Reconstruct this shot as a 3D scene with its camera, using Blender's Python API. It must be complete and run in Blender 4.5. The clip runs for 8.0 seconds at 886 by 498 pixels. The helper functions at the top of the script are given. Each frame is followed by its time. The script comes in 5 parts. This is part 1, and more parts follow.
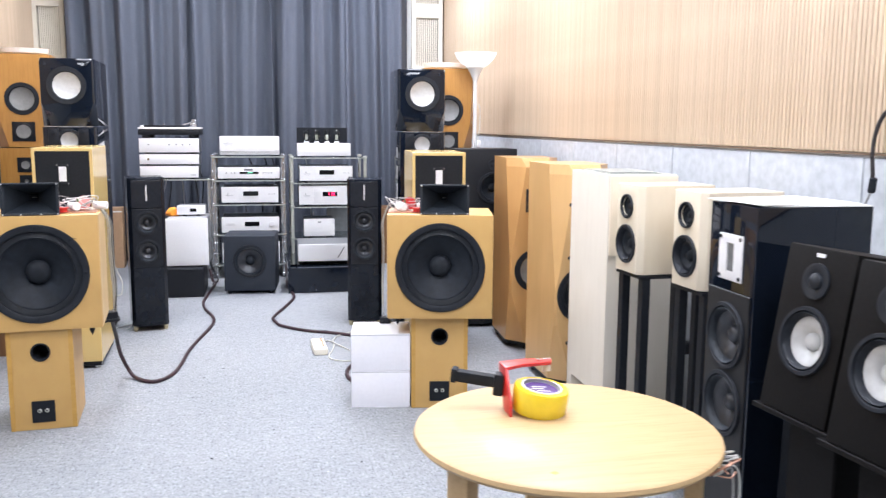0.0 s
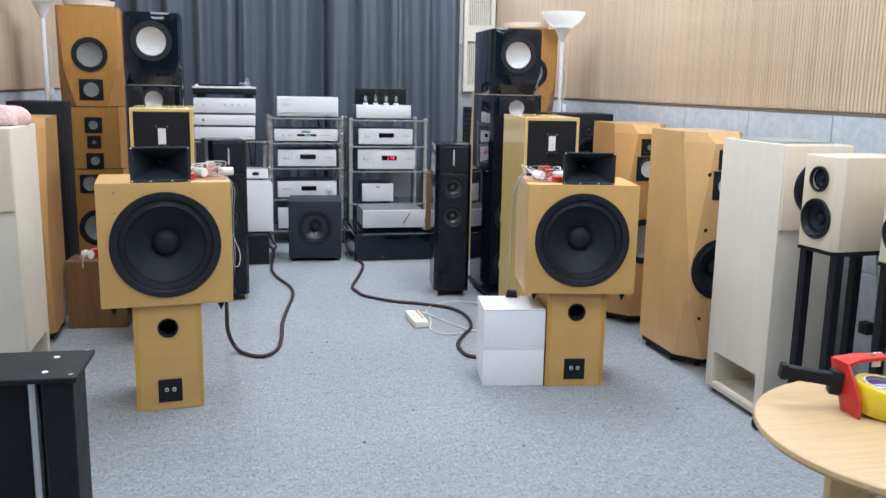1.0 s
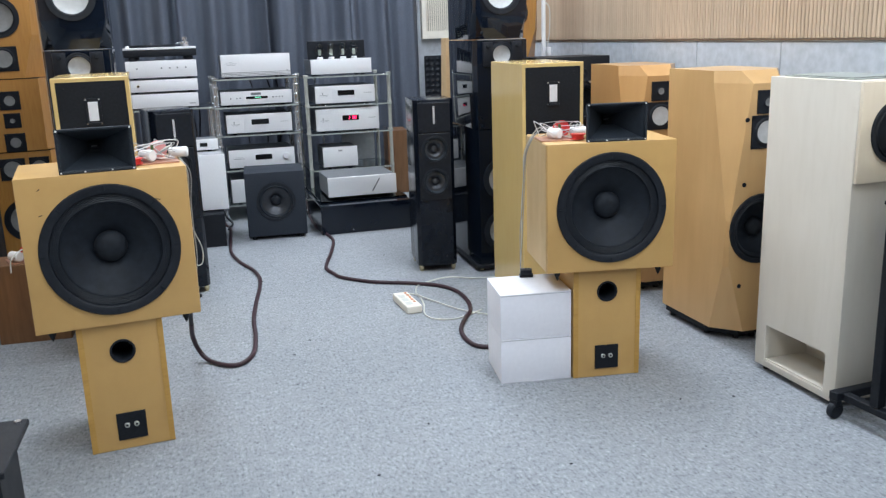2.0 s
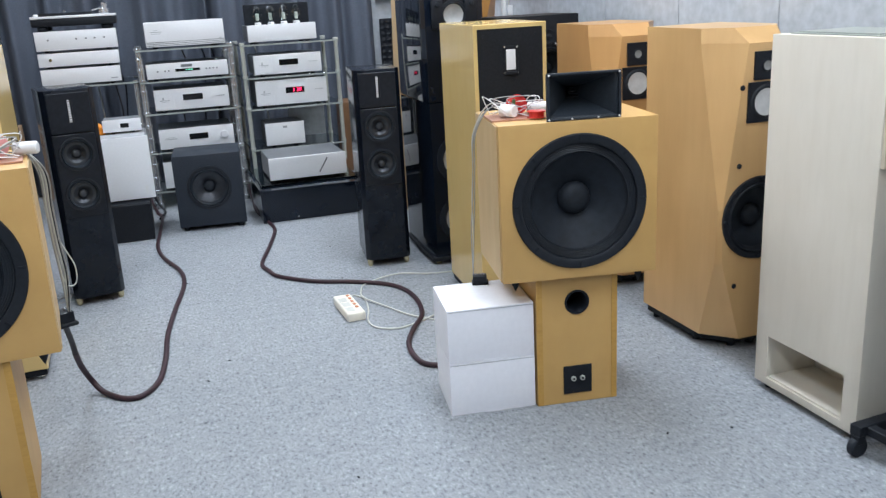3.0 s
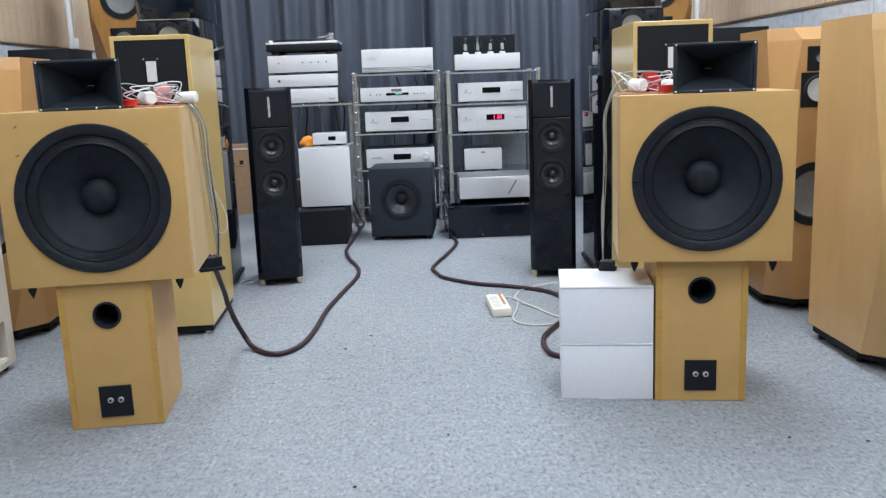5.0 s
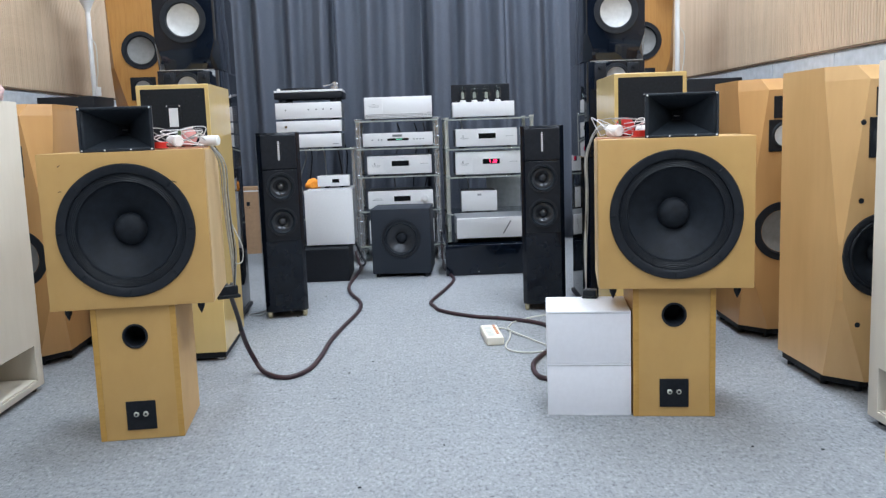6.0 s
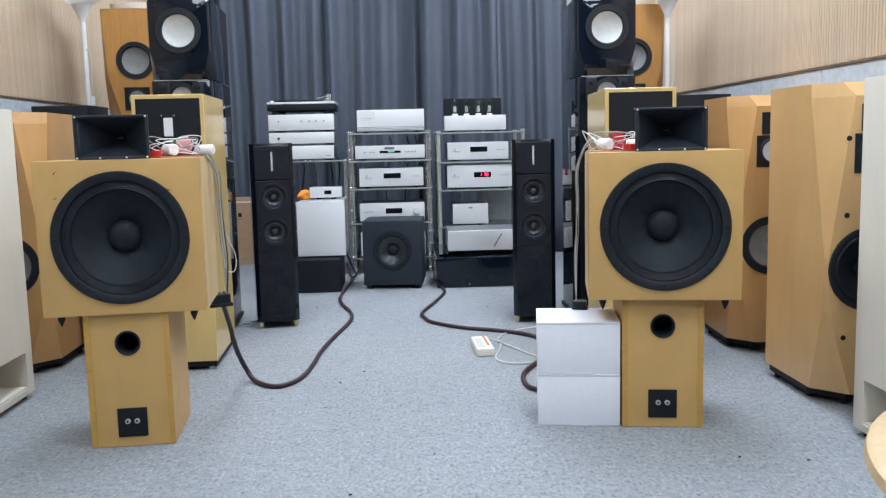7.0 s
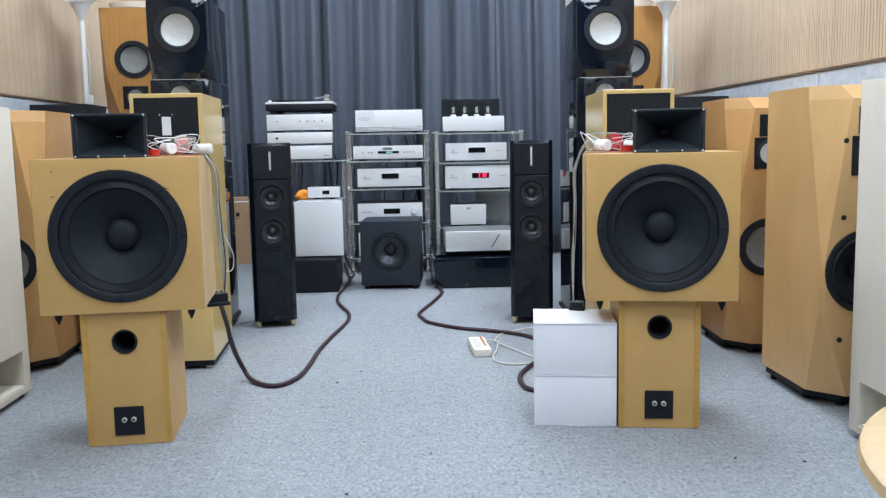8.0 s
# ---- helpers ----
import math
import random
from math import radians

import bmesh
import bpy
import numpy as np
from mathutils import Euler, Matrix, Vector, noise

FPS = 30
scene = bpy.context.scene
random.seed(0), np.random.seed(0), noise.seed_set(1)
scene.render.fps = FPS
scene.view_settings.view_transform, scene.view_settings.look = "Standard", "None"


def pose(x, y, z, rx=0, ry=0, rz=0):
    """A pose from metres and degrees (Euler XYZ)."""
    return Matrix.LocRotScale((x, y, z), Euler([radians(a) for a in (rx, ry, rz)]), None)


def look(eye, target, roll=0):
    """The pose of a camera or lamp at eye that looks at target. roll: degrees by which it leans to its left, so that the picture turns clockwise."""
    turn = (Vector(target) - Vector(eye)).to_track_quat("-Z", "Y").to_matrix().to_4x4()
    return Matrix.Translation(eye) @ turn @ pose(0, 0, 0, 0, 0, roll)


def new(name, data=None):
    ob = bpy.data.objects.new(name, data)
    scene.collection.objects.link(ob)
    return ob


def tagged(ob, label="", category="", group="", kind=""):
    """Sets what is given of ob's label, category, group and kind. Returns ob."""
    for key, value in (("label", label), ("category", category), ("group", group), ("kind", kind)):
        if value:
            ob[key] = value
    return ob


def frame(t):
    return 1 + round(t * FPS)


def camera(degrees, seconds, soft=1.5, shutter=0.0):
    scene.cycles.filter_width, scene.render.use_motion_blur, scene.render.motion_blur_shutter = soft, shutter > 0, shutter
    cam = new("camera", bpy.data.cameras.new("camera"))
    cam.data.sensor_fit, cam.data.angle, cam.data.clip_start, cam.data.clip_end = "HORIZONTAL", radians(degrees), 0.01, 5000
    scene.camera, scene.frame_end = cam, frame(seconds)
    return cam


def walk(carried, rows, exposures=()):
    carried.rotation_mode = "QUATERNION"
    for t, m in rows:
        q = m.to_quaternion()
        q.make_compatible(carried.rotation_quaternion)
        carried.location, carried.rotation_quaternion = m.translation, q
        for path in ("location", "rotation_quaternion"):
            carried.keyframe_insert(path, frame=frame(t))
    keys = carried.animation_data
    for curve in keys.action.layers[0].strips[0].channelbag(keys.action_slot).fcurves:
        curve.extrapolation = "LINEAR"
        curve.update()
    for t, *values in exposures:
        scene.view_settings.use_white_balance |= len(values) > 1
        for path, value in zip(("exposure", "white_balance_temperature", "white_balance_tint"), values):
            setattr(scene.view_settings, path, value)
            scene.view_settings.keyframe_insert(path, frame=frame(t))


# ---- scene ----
cam = camera(54.3, 8.0, 1.3, 0.2)
PATH = [
    (0, (0.03, 0.538, 1.167), (0.428, 2.477, 0.881), 0.4),
    (0.5, (-0.276, 0.655, 1.183), (0.104, 2.595, 0.879), 0.9),
    (1, (-0.548, 0.854, 1.167), (-0.101, 2.767, 0.795), 1.1),
    (1.2, (-0.624, 0.963, 1.157), (-0.108, 2.845, 0.722), 0.9),
    (2.3, (-0.575, 1.615, 1.160), (0.025, 3.455, 0.639), -3.4),
    (2.5, (-0.525, 1.727, 1.147), (0.123, 3.536, 0.593), -3.8),
    (3, (-0.318, 1.913, 1.135), (0.273, 3.738, 0.57), -3.1),
    (3.5, (-0.175, 2.035, 1.114), (0.172, 3.921, 0.545), -2.6),
    (4, (-0.062, 2.086, 1.05), (0.146, 4.0, 0.507), -1.8),
    (4.5, (-0.023, 1.994, 0.901), (0.059, 3.943, 0.46), -2.2),
    (4.7, (-0.02, 1.911, 0.866), (0.042, 3.867, 0.453), -2.2),
    (5.8, (-0.034, 1.540, 0.853), (0.036, 3.516, 0.556), -2.0),
    (6, (-0.026, 1.533, 0.854), (0.044, 3.513, 0.578), -2.0),
    (6.5, (-0.015, 1.521, 0.857), (0.069, 3.505, 0.614), -1.8),
    (7, (-0.033, 1.507, 0.846), (0.061, 3.489, 0.602), -1.4),
    (7.5, (-0.038, 1.504, 0.844), (0.056, 3.487, 0.601), -1.3),
    (8, (-0.032, 1.504, 0.844), (0.067, 3.487, 0.602), -1.1),
]
walk(cam, [(t, look(eye, aim, lean)) for t, eye, aim, lean in PATH], [(0.0, 0.62, 6850, 18), (0.3, 0.35, 6800, 18), (0.6, 0.08, 6720, 17), (1.0, 0.0, 6620, 12), (2.3, -0.03, 6520, 10), (4.5, -0.04, 6520, 10), (6.0, 0.02, 6500, 10), (6.7, 0.02, 6480, 10), (7.5, 0.05, 6330, 8), (8.0, 0.05, 6330, 8)])

# ---- light ----
world = bpy.data.worlds.new("world")
scene.world = world
world.use_nodes = True
world.node_tree.nodes["Background"].inputs[0].default_value = (0.8, 0.9, 1.0, 1)
world.node_tree.nodes["Background"].inputs[1].default_value = 0.05
LAMP_ROWS = ((0.6, 0.74), (2.7, 0.96), (4.8, 1.12), (6.9, 1.15))
LAMP_COLUMNS = ((-0.75, 16.0), (0.90, 26.0))
CEILING = 2.75

# ---- materials ----


def mat(name, color, rough=0.5, metal=0.0, coat=0.0, specular=0.5):
    m = bpy.data.materials.new(name)
    m.use_nodes = True
    b = m.node_tree.nodes["Principled BSDF"]
    b.inputs["Base Color"].default_value = (*color, 1)
    b.inputs["Roughness"].default_value = rough
    b.inputs["Metallic"].default_value = metal
    b.inputs["Coat Weight"].default_value = coat
    b.inputs["Coat Roughness"].default_value = 0.05
    b.inputs["Specular IOR Level"].default_value = specular
    return m


def link(m, a, b):
    m.node_tree.links.new(a, b)


def node(m, kind, **values):
    n = m.node_tree.nodes.new(kind)
    for key, value in values.items():
        n.inputs[key].default_value = value
    return n


def coords(m, scale):
    tc = node(m, "ShaderNodeTexCoord")
    mp = node(m, "ShaderNodeMapping", Scale=scale)
    link(m, tc.outputs["Object"], mp.inputs["Vector"])
    return mp.outputs["Vector"]


def ramp(m, fac, stops):
    r = node(m, "ShaderNodeValToRGB")
    el = r.color_ramp.elements
    while len(el) < len(stops):
        el.new(0.5)
    for e, (p, c) in zip(el, stops):
        e.position, e.color = p, (*c, 1)
    link(m, fac, r.inputs["Fac"])
    return r.outputs["Color"]


def mix(m, fac, a, b, mode="MIX"):
    n = node(m, "ShaderNodeMix")
    n.data_type, n.blend_type = "RGBA", mode
    for value, socket in ((fac, n.inputs[0]), (a, n.inputs[6]), (b, n.inputs[7])):
        if isinstance(value, (int, float)):
            socket.default_value = value
        elif isinstance(value, tuple):
            socket.default_value = (*value, 1)
        else:
            link(m, value, socket)
    return n.outputs[2]


def bump(m, height, strength, distance=0.002):
    n = node(m, "ShaderNodeBump", Strength=strength, Distance=distance)
    link(m, height, n.inputs["Height"])
    link(m, n.outputs["Normal"], m.node_tree.nodes["Principled BSDF"].inputs["Normal"])


def noisef(m, scale, detail=4.0, stretch=(1, 1, 1), rough=0.55):
    n = node(m, "ShaderNodeTexNoise", Scale=scale, Detail=detail, Roughness=rough)
    link(m, coords(m, stretch), n.inputs["Vector"])
    return n.outputs["Fac"]


def color_in(m):
    return m.node_tree.nodes["Principled BSDF"].inputs["Base Color"]


def wood(name, light, dark, rough=0.45, coat=0.0, grain=(9, 9, 0.6), contrast=0.35, blotch=0.25, relief=0.05, pore=0.18, spread=0.07):
    """Veneer: long grain lines, fine pores and broad uneven tone."""
    m = mat(name, light, rough, 0, coat)
    lines = noisef(m, 6.0, 6, grain, 0.65)
    pores = noisef(m, 60.0, 3, (grain[0] / 4, grain[1] / 4, grain[2] / 3))
    tone = noisef(m, 2.2, 3)
    a = ramp(m, lines, [(0.5 - contrast / 2, dark), (0.5 + contrast / 2, light)])
    b = ramp(m, pores, [(0.30, tuple(c * 0.82 for c in light)), (0.55, (1, 1, 1))])
    c = mix(m, pore, a, b, "MULTIPLY")
    t = ramp(m, tone, [(0.3, (1 - blotch, 1 - blotch, 1 - blotch * 1.1)), (0.7, (1, 1, 1))])
    oi = node(m, "ShaderNodeObjectInfo")
    shade = ramp(m, oi.outputs["Random"], [(0.0, (1 - spread, 1 - spread, 1 - spread * 1.1)), (1.0, (1, 1, 1))])
    link(m, mix(m, 1.0, mix(m, 1.0, c, t, "MULTIPLY"), shade, "MULTIPLY"), color_in(m))
    bump(m, pores, relief, 0.001)
    return m


def speckled(name, color, amount, scale, rough, metal=0.0, coat=0.0, relief=0.0, specular=0.5):
    m = mat(name, color, rough, metal, coat, specular)
    f = noisef(m, scale, 4)
    g = noisef(m, scale / 14, 3)
    dark = tuple(c * (1 - amount) for c in color)
    lite = tuple(min(1, c * (1 + amount)) for c in color)
    a = ramp(m, f, [(0.32, dark), (0.68, lite)])
    t = ramp(m, g, [(0.3, (1 - amount * 0.6,) * 3), (0.7, (1, 1, 1))])
    link(m, mix(m, 1.0, a, t, "MULTIPLY"), color_in(m))
    rr = node(m, "ShaderNodeMapRange")
    rr.inputs["To Min"].default_value, rr.inputs["To Max"].default_value = rough * 0.8, min(1, rough * 1.25)
    link(m, g, rr.inputs["Value"])
    link(m, rr.outputs["Result"], m.node_tree.nodes["Principled BSDF"].inputs["Roughness"])
    if relief:
        bump(m, f, relief, 0.002)
    return m


def carpet_material():
    m = mat("loop_carpet", (0.3, 0.34, 0.38), 0.95)
    fine = noisef(m, 105.0, 5, (1, 0.55, 1), 0.75)
    mid = noisef(m, 26.0, 4, (1, 1, 1), 0.6)
    broad = noisef(m, 1.3, 4)
    a = ramp(m, fine, [(0.34, (0.150, 0.160, 0.172)), (0.47, (0.285, 0.300, 0.316)), (0.56, (0.315, 0.330, 0.346)), (0.68, (0.46, 0.475, 0.492))])
    b = ramp(m, mid, [(0.3, (0.84, 0.84, 0.85)), (0.6, (1, 1, 1))])
    c = ramp(m, broad, [(0.32, (0.87, 0.88, 0.89)), (0.66, (1, 1, 1))])
    specks = noisef(m, 62.0, 2, (1, 1, 1), 0.4)
    d = ramp(m, specks, [(0.24, (0.45, 0.45, 0.46)), (0.31, (1, 1, 1))])
    link(m, mix(m, 1.0, mix(m, 1.0, mix(m, 1.0, a, b, "MULTIPLY"), c, "MULTIPLY"), d, "MULTIPLY"), color_in(m))
    bump(m, fine, 0.28, 0.004)
    return m


def glass_material():
    m = mat("clear_glass", (0.86, 0.95, 0.92), 0.03)
    b = m.node_tree.nodes["Principled BSDF"]
    b.inputs["Transmission Weight"].default_value = 1.0
    b.inputs["IOR"].default_value = 1.3
    return m


def glowing(name, color, strength):
    m = mat(name, color, 0.5)
    b = m.node_tree.nodes["Principled BSDF"]
    b.inputs["Emission Color"].default_value = (*color, 1)
    b.inputs["Emission Strength"].default_value = strength
    return m


BIRCH = wood("golden_birch_plywood", (0.64, 0.392, 0.138), (0.59, 0.352, 0.118), 0.5, 0.1, (1.1, 1.1, 0.7), 0.6, 0.16, 0.05, 0.08)
BIRCH_EDGE = wood("yellowed_plywood_edge", (0.60, 0.345, 0.085), (0.53, 0.295, 0.065), 0.5, 0.1, (2, 2, 6), 0.4, 0.1)
BIRCH_PALE = wood("pale_birch_side", (0.74, 0.55, 0.31), (0.62, 0.42, 0.195), 0.5, 0.0, (1.2, 1.2, 0.5), 0.45, 0.2, 0.05, 0.1)
YELLOW = wood("yellow_lacquered_veneer", (0.80, 0.585, 0.25), (0.755, 0.54, 0.215), 0.2, 0.25, (2, 2, 0.3), 0.8, 0.1, 0.0, 0.06)
ORANGE = wood("orange_alder_veneer", (0.58, 0.29, 0.075), (0.48, 0.22, 0.05), 0.35, 0.3, (7, 7, 0.6), 0.5, 0.12)
BEECH = wood("light_beech_veneer", (0.73, 0.462, 0.208), (0.65, 0.395, 0.168), 0.38, 0.25, (1.6, 1.6, 0.22), 0.5, 0.16, 0.05, 0.06)
BEECH_RED = wood("reddish_beech_veneer", (0.66, 0.375, 0.150), (0.59, 0.322, 0.122), 0.38, 0.25, (1.6, 1.6, 0.22), 0.5, 0.16, 0.05, 0.06)
PALE = wood("pale_raw_birch", (0.74, 0.685, 0.595), (0.705, 0.648, 0.553), 0.6, 0.0, (3, 3, 0.4), 0.5, 0.08, 0.05, 0.07)
MAPLE = wood("pale_maple_veneer", (0.80, 0.705, 0.56), (0.755, 0.66, 0.51), 0.45, 0.1, (3, 3, 0.4), 0.5, 0.08, 0.05, 0.08)
TABLE_WOOD = wood("light_oak_tabletop", (0.60, 0.42, 0.225), (0.55, 0.375, 0.19), 0.5, 0.06, (0.7, 9, 9), 0.5, 0.1)
BROWN = wood("brown_walnut_boards", (0.30, 0.15, 0.065), (0.17, 0.08, 0.035), 0.5, 0.1, (6, 6, 0.5), 0.6, 0.2)
SLAT = wood("oak_slat", (0.64, 0.497, 0.36), (0.55, 0.413, 0.288), 0.55, 0.0, (10, 10, 0.4), 0.6, 0.12, 0.05, 0.18, 0.13)
SLAT_BACK = speckled("slat_backing", (0.16, 0.105, 0.065), 0.2, 30, 0.8)
SLIM_LACQUER = speckled("black_satin_lacquer", (0.0060, 0.0085, 0.0140), 0.2, 10, 0.16, 0, 0.0, 0.0, 0.32)
PIANO = speckled("black_piano_lacquer", (0.0055, 0.0090, 0.0165), 0.2, 10, 0.04, 0, 0.0, 0.0, 0.4)
BLACK = speckled("black_textured_paint", (0.0085, 0.0105, 0.0145), 0.3, 120, 0.55, 0, 0, 0.1, 0.28)
BAFFLE = speckled("black_satin_baffle", (0.0090, 0.0112, 0.0165), 0.25, 60, 0.42, 0, 0, 0, 0.28)
RUBBER = speckled("black_rubber", (0.0125, 0.0155, 0.0210), 0.2, 60, 0.55, 0, 0, 0, 0.28)
CONE = speckled("black_paper_cone", (0.0098, 0.0140, 0.0205), 0.3, 40, 0.62, 0, 0, 0.15, 0.28)
SATIN_CONE = speckled("dark_satin_cone", (0.042, 0.046, 0.054), 0.15, 60, 0.34, 0.4)
CAP = speckled("black_dust_cap", (0.0105, 0.0140, 0.0195), 0.3, 60, 0.68, 0, 0, 0, 0.28)
GREYCONE = speckled("light_grey_cone", (0.52, 0.53, 0.53), 0.08, 50, 0.5)
MIDGREY_CONE = speckled("mid_grey_cone", (0.24, 0.24, 0.235), 0.1, 50, 0.5)
HORN_BLACK = speckled("charcoal_moulded_plastic", (0.022, 0.028, 0.036), 0.15, 80, 0.5, 0, 0, 0, 0.3)
SUB_GREY = speckled("blue_grey_sub_paint", (0.019, 0.025, 0.036), 0.15, 120, 0.6, 0, 0, 0.1, 0.35)
STUDIO_BLACK = speckled("brown_black_vinyl", (0.0050, 0.0045, 0.0045), 0.3, 120, 0.6, 0, 0, 0.1, 0.14)
SHINY_RUBBER = speckled("shiny_coated_cloth", (0.012, 0.015, 0.020), 0.2, 60, 0.38, 0, 0, 0, 0.32)
GRAPHITE = speckled("graphite_panel", (0.013, 0.014, 0.016), 0.15, 60, 0.5, 0, 0, 0, 0.3)
SILVER = speckled("brushed_silver_aluminium", (0.785, 0.79, 0.80), 0.02, 90, 0.45, 0.1)
SILVER_DARK = speckled("dark_grey_aluminium", (0.20, 0.21, 0.22), 0.1, 60, 0.45, 0.5)
CHROME = speckled("chrome_tube", (0.58, 0.59, 0.60), 0.05, 30, 0.22, 0.75)
PALE_METAL = speckled("pale_satin_metal", (0.47, 0.48, 0.43), 0.06, 40, 0.35, 0.3)
GLASS_EDGE = speckled("ground_glass_edge", (0.33, 0.36, 0.33), 0.1, 60, 0.3)
BRASS = speckled("gold_plated_metal", (0.80, 0.68, 0.42), 0.08, 60, 0.25, 1.0)
CARPET = carpet_material()
CURTAIN = speckled("slate_grey_curtain", (0.091, 0.105, 0.135), 0.14, 160, 0.9, 0, 0, 0.25)
CONCRETE = speckled("grey_concrete_board", (0.47, 0.50, 0.53), 0.12, 26, 0.8, 0, 0, 0.1)
PLASTER = speckled("white_plaster", (0.76, 0.76, 0.75), 0.04, 20, 0.85)
CREAM = speckled("cream_painted_metal", (0.76, 0.72, 0.62), 0.04, 20, 0.5)
WHITE = speckled("white_plastic", (0.80, 0.80, 0.79), 0.04, 20, 0.4)
CARD_WHITE = speckled("white_cardboard", (0.80, 0.80, 0.84), 0.02, 60, 0.65, 0, 0, 0.05)
CARD_BROWN = speckled("brown_cardboard", (0.42, 0.26, 0.15), 0.08, 40, 0.75)
PAPER = speckled("white_paper", (0.78, 0.78, 0.76), 0.03, 40, 0.7)
RED = speckled("red_plastic", (0.65, 0.035, 0.03), 0.1, 40, 0.35)
SPOOL_PINK = speckled("pink_translucent_plastic", (0.72, 0.30, 0.28), 0.1, 40, 0.35)
PINK = speckled("pink_plush", (0.74, 0.52, 0.50), 0.2, 120, 0.9, 0, 0, 0.4)
YELLOW_TAPE = speckled("yellow_adhesive_tape", (0.80, 0.62, 0.03), 0.06, 40, 0.2, 0, 0.5)
PURPLE = speckled("purple_print", (0.10, 0.05, 0.22), 0.3, 60, 0.4)
ORANGE_CLOTH = speckled("orange_cloth", (0.80, 0.27, 0.02), 0.15, 60, 0.7)
SWITCH = speckled("orange_switch_plastic", (0.62, 0.22, 0.09), 0.1, 60, 0.4)
CABLE_RED = speckled("dark_red_braided_sleeve", (0.036, 0.011, 0.017), 0.6, 260, 0.5)
CABLE_DARK = speckled("dark_braided_sleeve", (0.022, 0.018, 0.02), 0.4, 260, 0.5)
CABLE_WHITE = speckled("white_cable_sheath", (0.56, 0.56, 0.51), 0.05, 60, 0.45)
CABLE_GREY = speckled("grey_cable_sheath", (0.34, 0.34, 0.33), 0.1, 60, 0.45)
GREEN = speckled("green_ceramic", (0.09, 0.13, 0.05), 0.2, 60, 0.4)
COPPER = speckled("enamelled_copper", (0.62, 0.34, 0.24), 0.15, 90, 0.35, 0.6)
DISPLAY = speckled("dark_display_window", (0.008, 0.009, 0.010), 0.1, 30, 0.12)
MILK = bpy.data.materials.new("milk_glass")
MILK.use_nodes = True
milk_glow = node(MILK, "ShaderNodeBsdfTranslucent", Color=(0.95, 0.95, 0.93, 1))
milk_mix = node(MILK, "ShaderNodeMixShader", Fac=0.6)
link(MILK, MILK.node_tree.nodes["Principled BSDF"].outputs[0], milk_mix.inputs[1])
link(MILK, milk_glow.outputs[0], milk_mix.inputs[2])
MILK.node_tree.nodes["Principled BSDF"].inputs["Base Color"].default_value = (0.88, 0.88, 0.86, 1)
link(MILK, milk_mix.outputs[0], MILK.node_tree.nodes["Material Output"].inputs[0])
GLASS = glass_material()
RED_GLOW = glowing("red_digits", (1.0, 0.02, 0.10), 6.0)
GREEN_GLOW = glowing("green_digits", (0.2, 0.9, 0.55), 1.2)
LIGHT_PANEL = glowing("lit_diffuser", (0.88, 1.0, 1.0), 5.0)
GREY_PRINT = speckled("grey_print", (0.36, 0.37, 0.38), 0.1, 60, 0.5)
LOUVRE_DARK = speckled("grille_cavity", (0.22, 0.19, 0.15), 0.2, 30, 0.8)

# ---- makers ----


def box(x0, x1, y0, y1, z0, z1, bevel=0.0, segments=2):
    bm = bmesh.new()
    bmesh.ops.create_cube(bm, size=1.0)
    for v in bm.verts:
        v.co = (x0 if v.co.x < 0 else x1, y0 if v.co.y < 0 else y1, z0 if v.co.z < 0 else z1)
    if bevel:
        bmesh.ops.bevel(bm, geom=list(bm.edges), offset=bevel, segments=segments, affect="EDGES", profile=0.6)
    return bm


def loft(levels, bevel=0.0):
    """A solid from plan outlines, one list of points a level, from the bottom up."""
    bm = bmesh.new()
    rings = [[bm.verts.new(p) for p in ring] for ring in levels]
    n = len(rings[0])
    for a, b in zip(rings, rings[1:]):
        for i in range(n):
            bm.faces.new((a[i], a[(i + 1) % n], b[(i + 1) % n], b[i]))
    bm.faces.new(list(reversed(rings[0])))
    bm.faces.new(rings[-1])
    bmesh.ops.recalc_face_normals(bm, faces=bm.faces)
    if bevel:
        bmesh.ops.bevel(bm, geom=list(bm.edges), offset=bevel, segments=2, affect="EDGES", profile=0.6)
    return bm


def lathe(profile, steps=40):
    """Turned about the z axis; profile of (radius, height)."""
    bm = bmesh.new()
    rings = []
    for r, z in profile:
        if r < 1e-6:
            rings.append([bm.verts.new((0, 0, z))])
        else:
            rings.append([bm.verts.new((r * math.cos(2 * math.pi * i / steps), r * math.sin(2 * math.pi * i / steps), z)) for i in range(steps)])
    for a, b in zip(rings, rings[1:]):
        for i in range(steps):
            j = (i + 1) % steps
            if len(a) == 1 and len(b) > 1:
                bm.faces.new((a[0], b[i], b[j]))
            elif len(b) == 1 and len(a) > 1:
                bm.faces.new((a[i], a[j], b[0]))
            elif len(a) > 1:
                bm.faces.new((a[i], a[j], b[j], b[i]))
    bmesh.ops.recalc_face_normals(bm, faces=bm.faces)
    return bm


def rod(r, length, steps=20, bevel=0.0):
    b = bevel
    return lathe([(0, 0), (r - b, 0), (r, b), (r, length - b), (r - b, length), (0, length)], steps)


def moved(bm, m):
    bm.transform(m)
    return bm


def joined(*pieces):
    out = bmesh.new()
    for bm in pieces:
        me = bpy.data.meshes.new("piece")
        bm.to_mesh(me)
        bm.free()
        out.from_mesh(me)
        bpy.data.meshes.remove(me)
    return out


